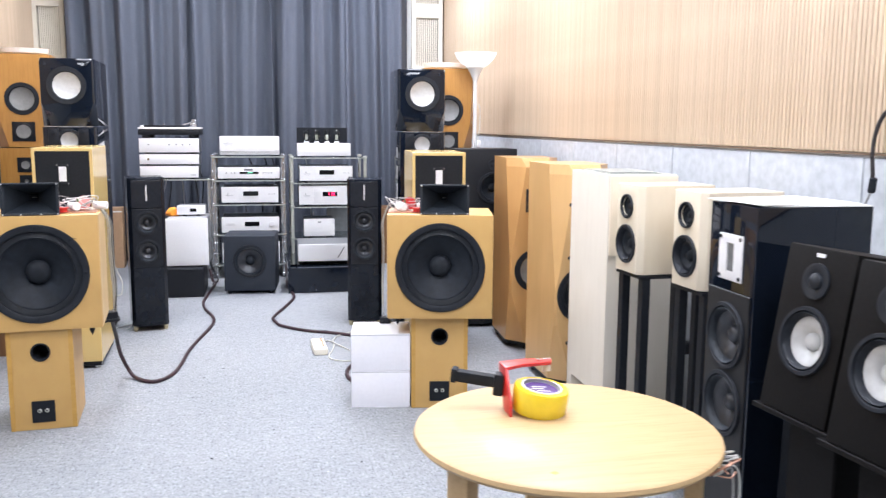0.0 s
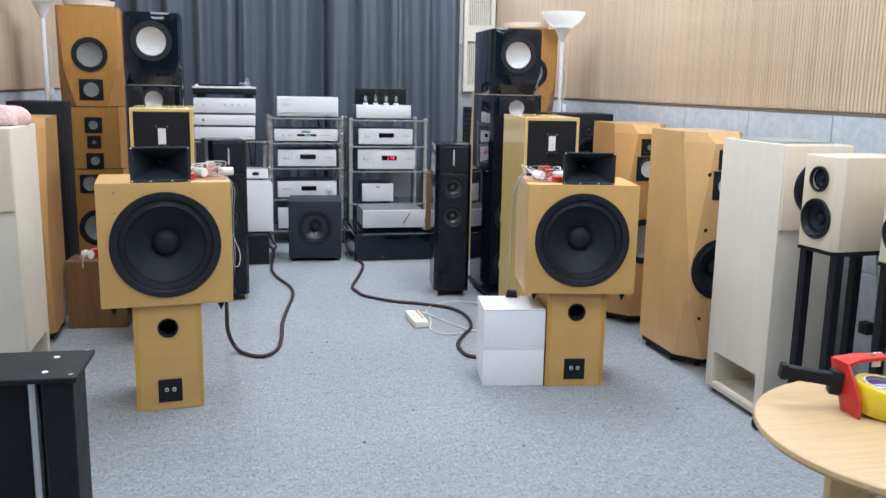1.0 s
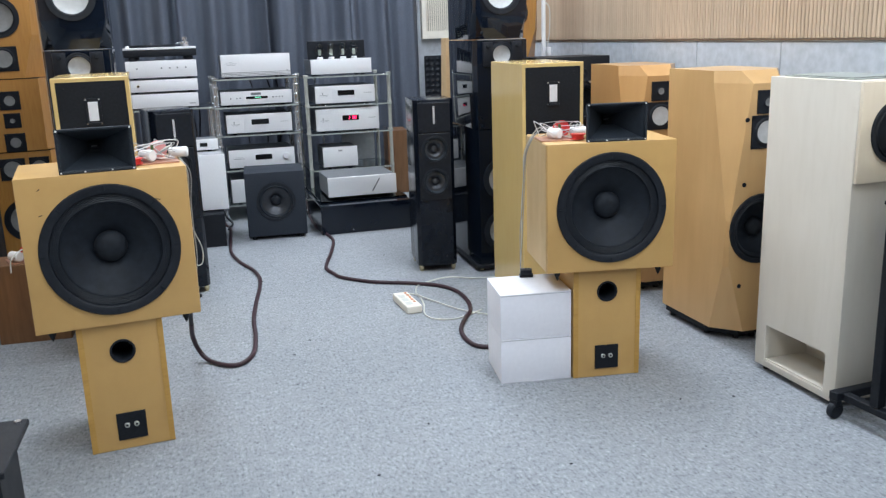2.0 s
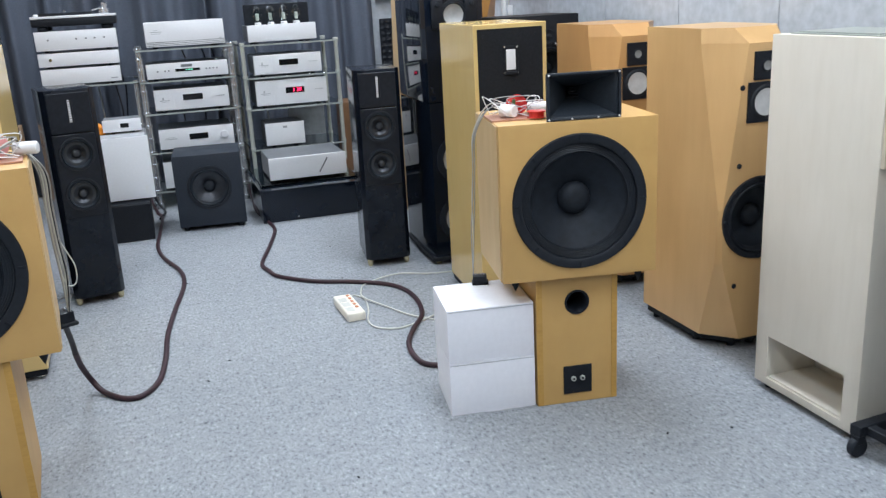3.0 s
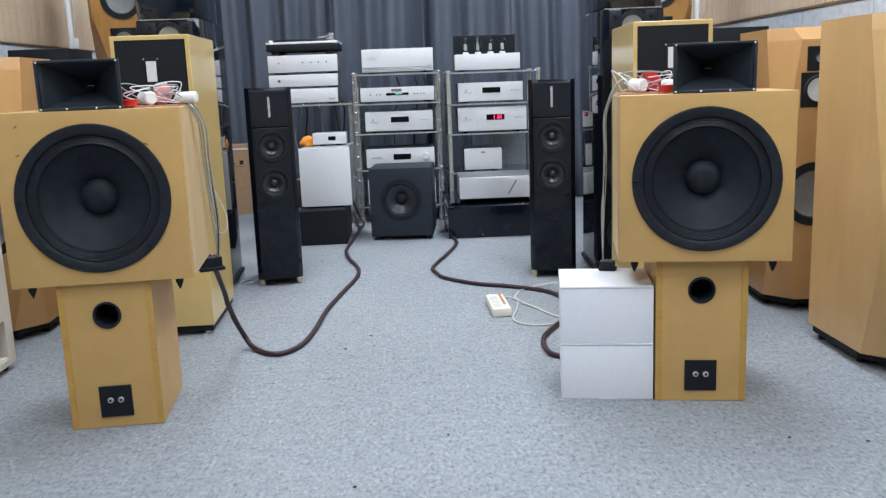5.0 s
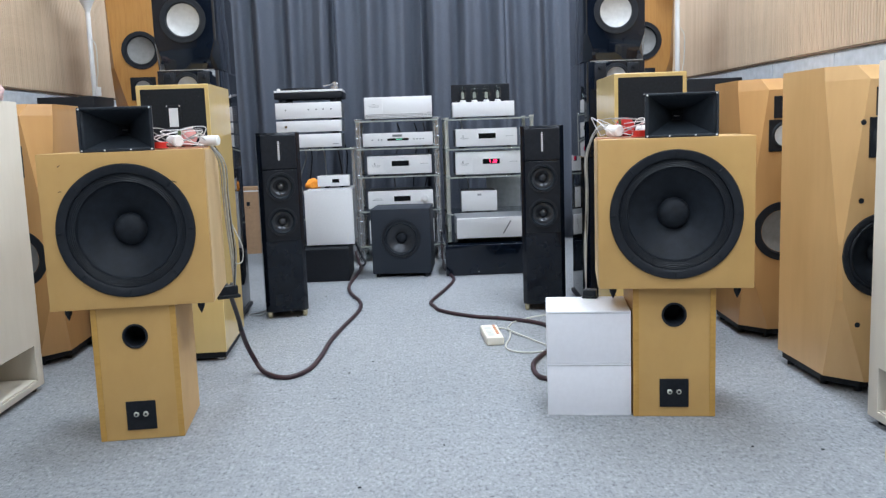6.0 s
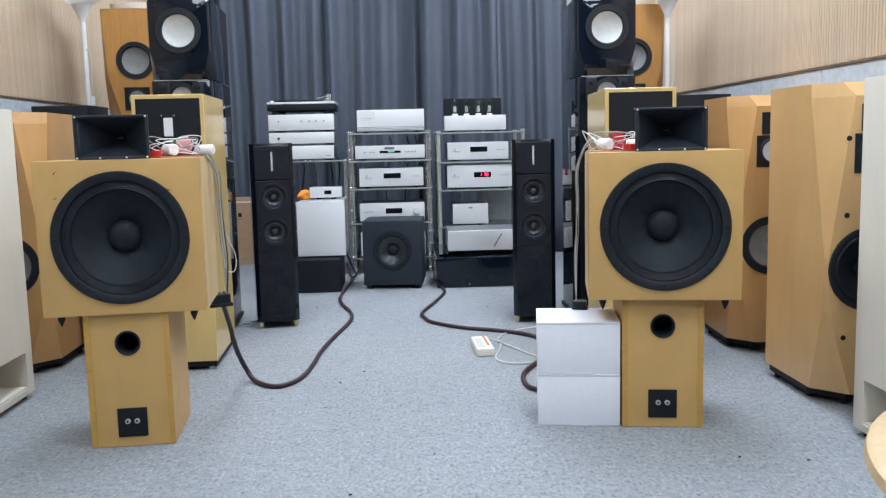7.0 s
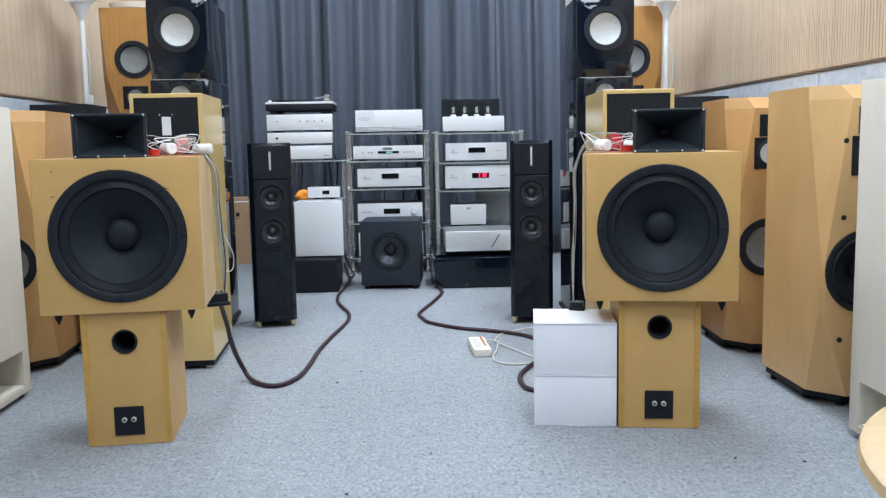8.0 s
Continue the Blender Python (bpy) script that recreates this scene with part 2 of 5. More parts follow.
def spline(points, steps=10):
    """Points along a smooth line through the given ones."""
    p = [Vector(q) for q in points]
    p = [p[0] * 2 - p[1]] + p + [p[-1] * 2 - p[-2]]
    out = []
    for a, b, c, d in zip(p, p[1:], p[2:], p[3:]):
        for i in range(steps):
            t = i / steps
            out.append(0.5 * ((2 * b) + (c - a) * t + (2 * a - 5 * b + 4 * c - d) * t * t + (3 * b - a - 3 * c + d) * t ** 3))
    return out + [p[-2]]


def tube(points, radius, steps=10, sides=10):
    line = spline(points, steps)
    bm = bmesh.new()
    rings, side = [], Vector((0.31, 0.17, 0.93))
    for i, p in enumerate(line):
        way = (line[min(i + 1, len(line) - 1)] - line[max(i - 1, 0)]).normalized()
        side = (side - way * side.dot(way)).normalized()
        up = way.cross(side)
        rings.append([bm.verts.new(p + radius * (math.cos(2 * math.pi * k / sides) * side + math.sin(2 * math.pi * k / sides) * up)) for k in range(sides)])
    for a, b in zip(rings, rings[1:]):
        for k in range(sides):
            bm.faces.new((a[k], a[(k + 1) % sides], b[(k + 1) % sides], b[k]))
    bm.faces.new(rings[0])
    bm.faces.new(rings[-1])
    bmesh.ops.recalc_face_normals(bm, faces=bm.faces)
    return bm


def cut(bm, facing, holes, depth=0.09):
    """Blind holes in the largest face that looks that way: (centre, radius) or (centre, width, height)."""
    facing = Vector(facing).normalized()
    bmesh.ops.dissolve_limit(bm, angle_limit=0.002, verts=list(bm.verts), edges=list(bm.edges))
    bm.faces.ensure_lookup_table()
    bm.normal_update()
    face = max((f for f in bm.faces if f.normal.dot(facing) > 0.97), key=lambda f: f.calc_area())
    normal, origin = face.normal.copy(), face.verts[0].co.copy()
    u = Vector((0, 0, 1)).cross(normal).normalized()
    v = normal.cross(u)
    edges = list(face.edges)
    bmesh.ops.delete(bm, geom=[face], context="FACES_ONLY")
    loops = []
    for centre, *size in holes:
        c = Vector(centre)
        c = c - normal * (c - origin).dot(normal)
        if len(size) == 1:
            ring = [(size[0] * math.cos(2 * math.pi * i / 40), size[0] * math.sin(2 * math.pi * i / 40)) for i in range(40)]
        else:
            w, h = size[0] / 2, size[1] / 2
            ring = [(-w, -h), (w, -h), (w, h), (-w, h)]
        outer = [bm.verts.new(c + u * a + v * b) for a, b in ring]
        inner = [bm.verts.new(c + u * a + v * b - normal * depth) for a, b in ring]
        edges += [bm.edges.new((outer[i], outer[(i + 1) % len(outer)])) for i in range(len(outer))]
        loops.append((outer, inner))
    bmesh.ops.triangle_fill(bm, use_beauty=True, use_dissolve=False, edges=edges, normal=normal)
    for outer, inner in loops:
        n = len(outer)
        for i in range(n):
            bm.faces.new((outer[i], outer[(i + 1) % n], inner[(i + 1) % n], inner[i]))
        bm.faces.new(inner)
    bmesh.ops.recalc_face_normals(bm, faces=bm.faces)
    return bm


def pierced(bm, holes):
    """A thin plate facing -y with holes right through and no back."""
    cut(bm, (0, -1, 0), holes, 0.0045)
    back = max(v.co.y for v in bm.verts)
    gone = [f for f in bm.faces if f.normal.y > 0.9 or (abs(f.normal.y) > 0.9 and min(v.co.y for v in f.verts) > back - 0.003)]
    bmesh.ops.delete(bm, geom=gone, context="FACES_ONLY")
    return bm


def smooth(me, angle=35):
    me.polygons.foreach_set("use_smooth", [True] * len(me.polygons))
    me.set_sharp_from_angle(angle=radians(angle))


def part(name, bm, material, parent, label="", crease=35):
    me = bpy.data.meshes.new(name)
    bm.to_mesh(me)
    bm.free()
    me.materials.append(material)
    smooth(me, crease)
    ob = new(name, me)
    ob.parent = parent
    if label:
        ob["label"] = label
    return ob


def thing(name, m, label, category, group=""):
    ob = new(name)
    ob.empty_display_size = 0.05
    ob.matrix_basis = m
    return tagged(ob, label, category, group)


def single(name, bm, material, m, label, category, group="", kind=""):
    ob = part(name, bm, material, None)
    ob.matrix_basis = m
    return tagged(ob, label, category, group, kind)


def facing_pose(at, facing):
    """Turns the z axis of a lathe towards the way that a panel faces."""
    return Matrix.Translation(at) @ Vector(facing).to_track_quat("Z", "Y").to_matrix().to_4x4()


def driver(parent, name, at, facing, r, cone=CONE, style="plain", ring=RUBBER, label="", steps=48):
    """A round loudspeaker unit: flange, roll surround, cone and cap, sunk into its hole."""
    m = facing_pose(at, facing)
    deep = 0.32 * r if style != "shallow" else 0.004
    flange = part(name, moved(lathe([(0.86 * r, -0.012), (0.86 * r, 0.004), (0.885 * r, 0.007), (0.985 * r, 0.007), (r, 0.004), (r, -0.001)], steps), m), ring, parent, label)
    if style == "pleated":
        pleats = [(0.875 * r, 0.003)]
        for k in range(5):
            f = 0.855 - 0.026 * k
            pleats += [(f * r, -0.0042), ((f - 0.007) * r, -0.0034), ((f - 0.013) * r, -0.0031), ((f - 0.019) * r, -0.0034)]
        part("surround", moved(lathe(pleats + [(0.725 * r, -0.005), (0.71 * r, -0.010)], steps), m), SHINY_RUBBER, flange, "pleated black cloth surround")
    else:
        part("surround", moved(lathe([(0.88 * r, -0.004), (0.85 * r, 0.002 + 0.012 * r), (0.81 * r, 0.004 + 0.03 * r), (0.77 * r, 0.002 + 0.012 * r), (0.735 * r, -0.006), (0.71 * r, -0.012)], steps), m), HORN_BLACK if cone is SATIN_CONE else RUBBER, flange)
    cap = (0.245 if style == "pleated" else 0.27) * r
    part("cone", moved(lathe([(0.74 * r, -0.006), (0.72 * r, -0.010), (0.55 * r, -0.45 * deep), (cap * 1.05, -deep), (cap * 0.9, -deep - 0.005), (0, -deep - 0.005)], steps), m), cone, flange)
    if style in ("plain", "shallow", "pleated"):
        part("dust_cap", moved(lathe([(cap, -deep), (cap * 0.94, -deep + 0.25 * cap), (cap * 0.75, -deep + 0.47 * cap), (cap * 0.42, -deep + 0.60 * cap), (0, -deep + 0.64 * cap)], steps), m), CAP if cone is CONE or name == "driver" else cone, flange)
    elif style == "plug":
        part("phase_plug", moved(lathe([(cap * 0.62, -deep - 0.004), (cap * 0.55, -deep * 0.4), (cap * 0.3, -deep * 0.05), (0, 0)], 24), m), CAP, flange)
    if r > 0.12:
        for k in range(8):
            a = 2 * math.pi * (k + 0.5) / 8 - math.pi / 8
            part("bolt", moved(box(-0.008, 0.008, -0.0028, 0.0028, 0.006, 0.0095, 0.001, 1) if style == "pleated" else moved(rod(0.006, 0.006, 10), pose(0, 0, 0.006)), m @ pose(0.945 * r * math.cos(a), 0.945 * r * math.sin(a), 0, 0, 0, math.degrees(a))), CAP, flange)
    return flange


def dish(parent, name, at, facing, r, cone=GREYCONE, label=""):
    """A shallow light-coloured diaphragm in a black ring."""
    m = facing_pose(at, facing)
    ring = part(name, moved(lathe([(0.70 * r, -0.012), (0.72 * r, 0.000), (0.78 * r, 0.006), (0.86 * r, 0.004), (0.92 * r, 0.006), (r, 0.005), (r, -0.001)], 48), m), RUBBER, parent, label)
    part("diaphragm", moved(lathe([(0.73 * r, -0.004), (0.6 * r, -0.012), (0.35 * r, -0.020), (0, -0.022)], 48), m), cone, ring)
    return ring


def square_unit(parent, name, at, facing, w, h, r, cone=GREYCONE, label=""):
    """A square plate with a small diaphragm."""
    m = facing_pose(at, facing)
    bm = box(-w / 2, w / 2, -h / 2, h / 2, -0.003, 0.005, 0.0015, 1)
    plate = part(name, moved(bm, m), BAFFLE, parent, label)
    part("ring", moved(lathe([(r, 0.0045), (r * 1.0, 0.009), (r * 1.15, 0.009), (r * 1.3, 0.0048)], 32), m), RUBBER, plate)
    part("diaphragm", moved(lathe([(r, 0.008), (r * 0.7, 0.0062), (r * 0.35, 0.0056), (0, 0.0054)], 32), m), cone, plate)
    for a in (-1, 1):
        for b in (-1, 1):
            part("screw", moved(rod(0.0028, 0.002, 8), m @ Matrix.Translation((a * (w / 2 - 0.007), b * (h / 2 - 0.007), 0.005))), CAP, plate)
    return plate


def words(text, size, material, parent, m, name="digits"):
    curve = bpy.data.curves.new(name, "FONT")
    curve.body, curve.size, curve.extrude = text, size, 0.0003
    curve.align_x = "CENTER"
    curve.align_y = "CENTER"
    ob = bpy.data.objects.new("text", curve)
    scene.collection.objects.link(ob)
    me = bpy.data.meshes.new_from_object(ob.evaluated_get(bpy.context.evaluated_depsgraph_get()))
    bpy.data.objects.remove(ob)
    me.materials.clear()
    me.materials.append(material)
    out = new(name, me)
    out.parent = parent
    out.matrix_basis = m
    return out


FRONT = (0, -1, 0)

# ---- structure ----
RIGHT_X, LEFT_X, END_Y, BACK_Y, RAIL = 1.60, -1.78, 8.2, -3.0, 1.10

single("floor", box(LEFT_X - 0.15, RIGHT_X + 0.15, BACK_Y - 0.15, END_Y + 0.15, -0.2, 0.0), CARPET, pose(0, 0, 0), "blue-grey flecked loop carpet over the whole floor", "floor", kind="structure")
single("ceiling", box(LEFT_X - 0.15, RIGHT_X + 0.15, BACK_Y - 0.15, END_Y + 0.15, CEILING, CEILING + 0.15), PLASTER, pose(0, 0, 0), "plain white plaster ceiling with flat light panels", "ceiling", kind="structure")
wall_end = single("wall_end", box(LEFT_X, RIGHT_X, END_Y, END_Y + 0.15, 0, CEILING), PLASTER, pose(0, 0, 0), "light plaster end wall behind the curtain", "wall", kind="structure")
# Unseen closing wall, given the dark curtain colour so black fronts reflect little.
single("wall_back", box(LEFT_X, RIGHT_X, BACK_Y - 0.15, BACK_Y, 0, CEILING), CURTAIN, pose(0, 0, 0), "unseen wall closing the room, made dark grey to dim reflections", "wall", kind="structure")

slat_mesh = bpy.data.meshes.new("slat")
slat_bm = box(-0.0083, 0.0083, -0.0036, 0.0036, 0, CEILING - RAIL - 0.004, 0.002, 1)
slat_bm.to_mesh(slat_mesh)
slat_bm.free()
slat_mesh.materials.append(SLAT)
board_mesh = bpy.data.meshes.new("board")
board_bm = box(-0.004, 0.004, 0, 0.552, 0, 0.541, 0.002, 1)
board_bm.to_mesh(board_mesh)
board_bm.free()
board_mesh.materials.append(CONCRETE)


def side_wall(name, sign, label):
    x = RIGHT_X if sign > 0 else LEFT_X
    bm = box(min(x, x + sign * 0.15), max(x, x + sign * 0.15), BACK_Y, END_Y, 0, CEILING)
    wall = single(name, bm, PLASTER, pose(0, 0, 0), label, "wall", kind="structure")
    b = sorted((x - sign * 0.001, x - sign * 0.006))
    part("backing", box(b[0], b[1], BACK_Y, END_Y, RAIL, CEILING), SLAT_BACK, wall)
    e = sorted((x - sign * 0.001, x - sign * 0.0135))
    part("edge_strip", box(e[0], e[1], BACK_Y, END_Y, RAIL - 0.007, RAIL - 0.001), SLAT_BACK, wall)
    far = [box(x - sign * 0.0095 - 0.0036, x - sign * 0.0095 + 0.0036, y - 0.008, y + 0.008, RAIL, CEILING - 0.004) for y in np.arange(BACK_Y + 0.01, 2.36, 0.02)]
    tagged(part("slats_beside_entrance", joined(*far), SLAT, wall), kind="stuff")
    return wall, x


def slats_and_boards(wall, x, sign):
    y = 2.37
    while y < END_Y - 0.01:
        ob = new("slat", slat_mesh)
        ob.parent = wall
        ob.matrix_basis = pose(x - sign * 0.0095, y, RAIL, 0, 0, 90)
        y += 0.02
    for row in range(2):
        y = BACK_Y + 0.02
        while y < END_Y - 0.1:
            ob = new("board", board_mesh)
            ob.parent = wall
            ob.matrix_basis = pose(x - sign * 0.0045, y, row * 0.545 + 0.001, 0, 0, 0)
            y += 0.556


wall_right, right_x = side_wall("wall_right", 1, "oak slat cladding above grey concrete boards")
wall_left, left_x = side_wall("wall_left", -1, "oak slat cladding above grey concrete boards")
part("lower_cladding", box(LEFT_X + 0.002, RIGHT_X - 0.002, END_Y - 0.010, END_Y - 0.001, 0, 1.52), CONCRETE, wall_end)


def ceiling_light(x, y, watts):
    t = thing("ceiling_light", pose(x, y, CEILING), "flat white rectangular ceiling light panel, lit", "ceiling light", "ceiling lights")
    part("frame", joined(box(-0.31, 0.31, -0.61, -0.59, -0.03, -0.001), box(-0.31, 0.31, 0.59, 0.61, -0.03, -0.001), box(-0.31, -0.29, -0.59, 0.59, -0.03, -0.001), box(0.29, 0.31, -0.59, 0.59, -0.03, -0.001)), WHITE, t)
    part("diffuser", box(-0.289, 0.289, -0.589, 0.589, -0.02, -0.012), LIGHT_PANEL, t)
    lamp = bpy.data.lights.new("panel_lamp", "AREA")
    lamp.shape, lamp.size, lamp.size_y, lamp.energy = "RECTANGLE", 0.57, 1.17, watts
    lamp.color = (0.885, 1.0, 1.23)
    ob = new("panel_lamp", lamp)
    ob.matrix_basis = pose(x, y, CEILING - 0.04)


for lx, watts in LAMP_COLUMNS:
    for ly, share in LAMP_ROWS:
        ceiling_light(lx, ly, watts * share)


def curtain(x0, x1, seed, lean):
    rnd = random.Random(seed)
    waves = [(rnd.uniform(26, 36), rnd.uniform(0, 6.3), 0.040), (rnd.uniform(46, 60), rnd.uniform(0, 6.3), 0.021), (rnd.uniform(10, 15), rnd.uniform(0, 6.3), 0.020)]
    bm = bmesh.new()
    nx, nz = int((x1 - x0) / 0.008), 14
    grid = []
    for k in range(nz + 1):
        z = 0.015 + (CEILING - 0.06) * k / nz
        row = []
        for i in range(nx + 1):
            x = x0 + (x1 - x0) * i / nx
            s = x + lean * (1 - z / CEILING) * math.sin(3 * x + seed)
            y = sum(a * math.sin(f * s + p + 0.16 * math.sin(1.1 * z + f)) for f, p, a in waves)
            y = math.copysign(abs(y / 0.06) ** 0.8 * 0.066, y)
            row.append(bm.verts.new((x, 8.04 + y, z)))
        grid.append(row)
    for a, b in zip(grid, grid[1:]):
        for i in range(nx):
            bm.faces.new((a[i], a[i + 1], b[i + 1], b[i]))
    ob = single("curtain", bm, CURTAIN, pose(0, 0, 0), "heavy slate-grey floor-length curtain hanging in folds", "curtain", "curtains on the end wall")
    thick = ob.modifiers.new("cloth", "SOLIDIFY")
    thick.thickness = 0.003
    return ob


curtain(-1.50, -0.52, 3, 0.05)
curtain(-0.53, 0.10, 8, 0.07)
curtain(0.09, 0.72, 14, 0.05)
curtain(0.71, 1.25, 21, 0.04)
part("rail", box(-1.53, 1.28, 7.98, 8.01, CEILING - 0.055, CEILING - 0.001), WHITE, wall_end)


def grille(x0, x1):
    t = thing("wall_grille", pose((x0 + x1) / 2, END_Y - 0.012, 1.12), "cream painted wall grille with thin vertical bars", "wall grille", "grilles beside the curtain")
    w = (x1 - x0) / 2
    part("back", box(-w + 0.01, w - 0.01, -0.006, 0, 0.02, 1.48), LOUVRE_DARK, t)
    part("frame", joined(box(-w, -w + 0.035, -0.06, 0, 0, 1.5), box(w - 0.035, w, -0.06, 0, 0, 1.5), *[box(-w + 0.0352, w - 0.0352, -0.06, 0, z, z + h) for z, h in ((0, 0.06), (0.42, 0.13), (0.96, 0.12), (1.44, 0.06))]), CREAM, t)
    for k in range(11):
        x = -w + 0.05 + k * (2 * w - 0.1) / 10
        part("bar", joined(*[box(x - 0.005, x + 0.005, -0.035, -0.02, a, b) for a, b in ((0.055, 0.425), (0.545, 0.965), (1.075, 1.445))]), CREAM, t)
    for z in (0.18, 0.31, 0.66, 0.84):
        part("crossbar", box(-w + 0.034, w - 0.034, -0.040, -0.0352, z, z + 0.006), CREAM, t)


grille(1.30, 1.57)
grille(-1.77, -1.53)

# ---- the two test stacks ----


def test_stack(x, y, turn, z0, size, low_x, low_y, low_turn, horn_x, side, group):
    """Small port box on the floor, large woofer box on it, horn on top."""
    low = thing("bass_reflex_box", pose(low_x, low_y, 0, 0, 0, low_turn), "small golden birch speaker box with port and black terminal plate", "speaker box", group)
    w, h, d = 0.116, z0 - 0.0006, 0.285
    body = cut(box(-w, w, 0, d, 0, h, 0.002, 1), FRONT, [((0, 0, 0.303), 0.031), ((0, 0, 0.072), 0.056, 0.056)], 0.12)
    part("body", body, BIRCH, low)
    for s in (-1, 1):
        part("edge_strip", box(min(s * w, s * (w - 0.016)), max(s * w, s * (w - 0.016)), -0.0022, 0.0005, 0.002, h - 0.002), BIRCH_EDGE, low, "yellowed plywood edge strip")
    m = facing_pose((0, 0, 0.303), FRONT)
    part("port_tube", moved(lathe([(0.031, -0.10), (0.029, 0.0), (0.031, 0.003), (0.035, 0.003), (0.036, -0.001)], 40), m), RUBBER, low, "black plastic port tube")
    part("port_end", moved(lathe([(0, -0.099), (0.031, -0.099)], 40), m), BLACK, low)
    plate = part("terminal_plate", joined(box(-0.041, 0.041, -0.004, 0, 0.030, 0.114, 0.001, 1), box(-0.027, 0.027, 0.025, 0.028, 0.045, 0.10)), BLACK, low, "black plastic terminal plate")
    for s in (-1, 1):
        post = part("terminal_post", moved(joined(rod(0.0075, 0.034, 16, 0.002), moved(rod(0.0095, 0.010, 6, 0.001), pose(0, 0, 0.008))), pose(s * 0.013, 0.024, 0.073, 84)), PALE_METAL, plate, "nickel binding post")
        part("post_hole", moved(rod(0.0034, 0.0006, 12), pose(s * 0.013, 0.024, 0.073, 84) @ pose(0, 0, 0.0338)), CAP, post)
        part("post_base", box(s * 0.013 - 0.009, s * 0.013 + 0.009, 0.016, 0.024, 0.050, 0.064, 0.002, 1), CHROME, plate)
    part("screw", moved(rod(0.0022, 0.0012, 10), pose(0.004, 0.0, 0.263, 90)), BIRCH_EDGE, low)

    big = thing("woofer_box", pose(x, y, z0, 0, 0, turn), "large golden birch box with big black woofer on a smaller box", "speaker box", group)
    w, h, r, zc = size
    d = 0.31
    c = (0.0, 0.0, zc)
    part("body", cut(box(-w, w, 0, d, 0, h, 0.003, 2), FRONT, [(c, r - 0.016)], 0.11), BIRCH, big)
    # One side of the box in a paler birch tone.
    part("side_panel", box(min(side * w, side * (w + 0.0025)), max(side * w, side * (w + 0.0025)), 0.012, d - 0.002, 0.003, h - 0.003), BIRCH_PALE, big, "paler birch side panel")
    driver(big, "woofer", c, FRONT, r, CONE, "pleated", RUBBER, "black paper-cone woofer", 72)
    for sx in (-1, 1):
        for sy in (0.03, d - 0.03):
            part("spike", moved(lathe([(0.0, -0.034), (0.004, -0.026), (0.010, -0.012), (0.010, 0.0), (0, 0)], 16), pose(sx * (w - 0.04), sy, 0)), BLACK, big, "black cone spike")
    rnd = random.Random(int(x * 100))
    for k in range(5 if side > 0 else 1):
        part("scratch", box(0, rnd.uniform(0.006, 0.014), -0.0006, 0.0004, 0, 0.002), BLACK, big).matrix_basis = pose(rnd.uniform(-0.19, -0.15) if k < 3 else rnd.uniform(0.1, 0.2), 0, rnd.uniform(0.26, 0.41), 0, rnd.uniform(-60, 20), 0)

    base = pose(x, y, z0 + h + 0.0005, 0, 0, turn)
    horn = thing("horn", base @ pose(horn_x, 0.012, 0), "black moulded rectangular horn tweeter lying on the woofer box", "horn", group)
    hw, hh = 0.0985, 0.121
    # mouth, flare and throat
    bm = bmesh.new()
    levels = [(0.0, 1.0, 1.0), (0.014, 0.90, 0.92), (0.036, 0.72, 0.76), (0.064, 0.50, 0.55), (0.092, 0.30, 0.36), (0.118, 0.13, 0.22)]
    rings = []
    for yy, f, g in levels:
        a, low_z, high_z = (hw - 0.005) * f, 0.005 + (hh - 0.010) * 0.5 * (1 - g), hh - 0.005 - (hh - 0.010) * 0.5 * (1 - g)
        rings.append([bm.verts.new(p) for p in ((-a, yy, low_z), (a, yy, low_z), (a, yy, high_z), (-a, yy, high_z))])
    for p, q in zip(rings, rings[1:]):
        for i in range(4):
            bm.faces.new((p[i], p[(i + 1) % 4], q[(i + 1) % 4], q[i]))
    bm.faces.new(rings[-1])
    flare = part("flare", bm, HORN_BLACK, horn, "black flared horn mouth")
    flare.modifiers.new("shell", "SOLIDIFY").thickness = 0.004
    part("rim", joined(box(-hw, hw, -0.005, 0.004, 0, 0.0065, 0.0015, 1), box(-hw, hw, -0.005, 0.004, hh - 0.0065, hh, 0.0015, 1), box(-hw, -hw + 0.0065, -0.0048, 0.004, 0.006, hh - 0.006), box(hw - 0.0065, hw, -0.0048, 0.004, 0.006, hh - 0.006)), HORN_BLACK, horn)
    part("throat_fin", joined(*[box(-0.014, 0.014, 0.085, 0.116, hh / 2 + z - 0.0012, hh / 2 + z + 0.0012) for z in (-0.012, -0.004, 0.004, 0.012)]), CAP, horn, "thin dark throat fins")
    part("driver_can", moved(rod(0.038, 0.05, 32, 0.004), pose(0, 0.118, hh / 2, -90)), CAP, horn, "round compression driver")
    part("throat_tip", box(-0.008, 0.008, 0.1145, 0.117, hh / 2 - 0.0035, hh / 2 - 0.0005), PAPER, horn, "small pale bar in the throat")
    for sx, sz in ((-1, 0.0045), (1, 0.0045), (-0.35, 0.0045), (0.4, 0.0045), (-1, hh - 0.0045), (1, hh - 0.0045)):
        part("rim_screw", moved(rod(0.0026, 0.002, 10), pose(sx * (hw - 0.006), -0.005, sz, 90)), WHITE, horn, "bright screw head")

    # loose crossover on the top
    cx = side * 0.145
    board = thing("crossover_board", base @ pose(cx, 0.13, 0), "loose crossover board with white capacitors and red coil spools", "crossover", group)
    part("board", box(-0.068, 0.068, -0.06, 0.06, 0, 0.004), COPPER, board, "reddish circuit board")
    part("capacitor", moved(rod(0.017, 0.045, 24, 0.003), pose(-0.03, 0.0, 0.022, 90, 0, 40)), WHITE, board, "white cylindrical capacitor")
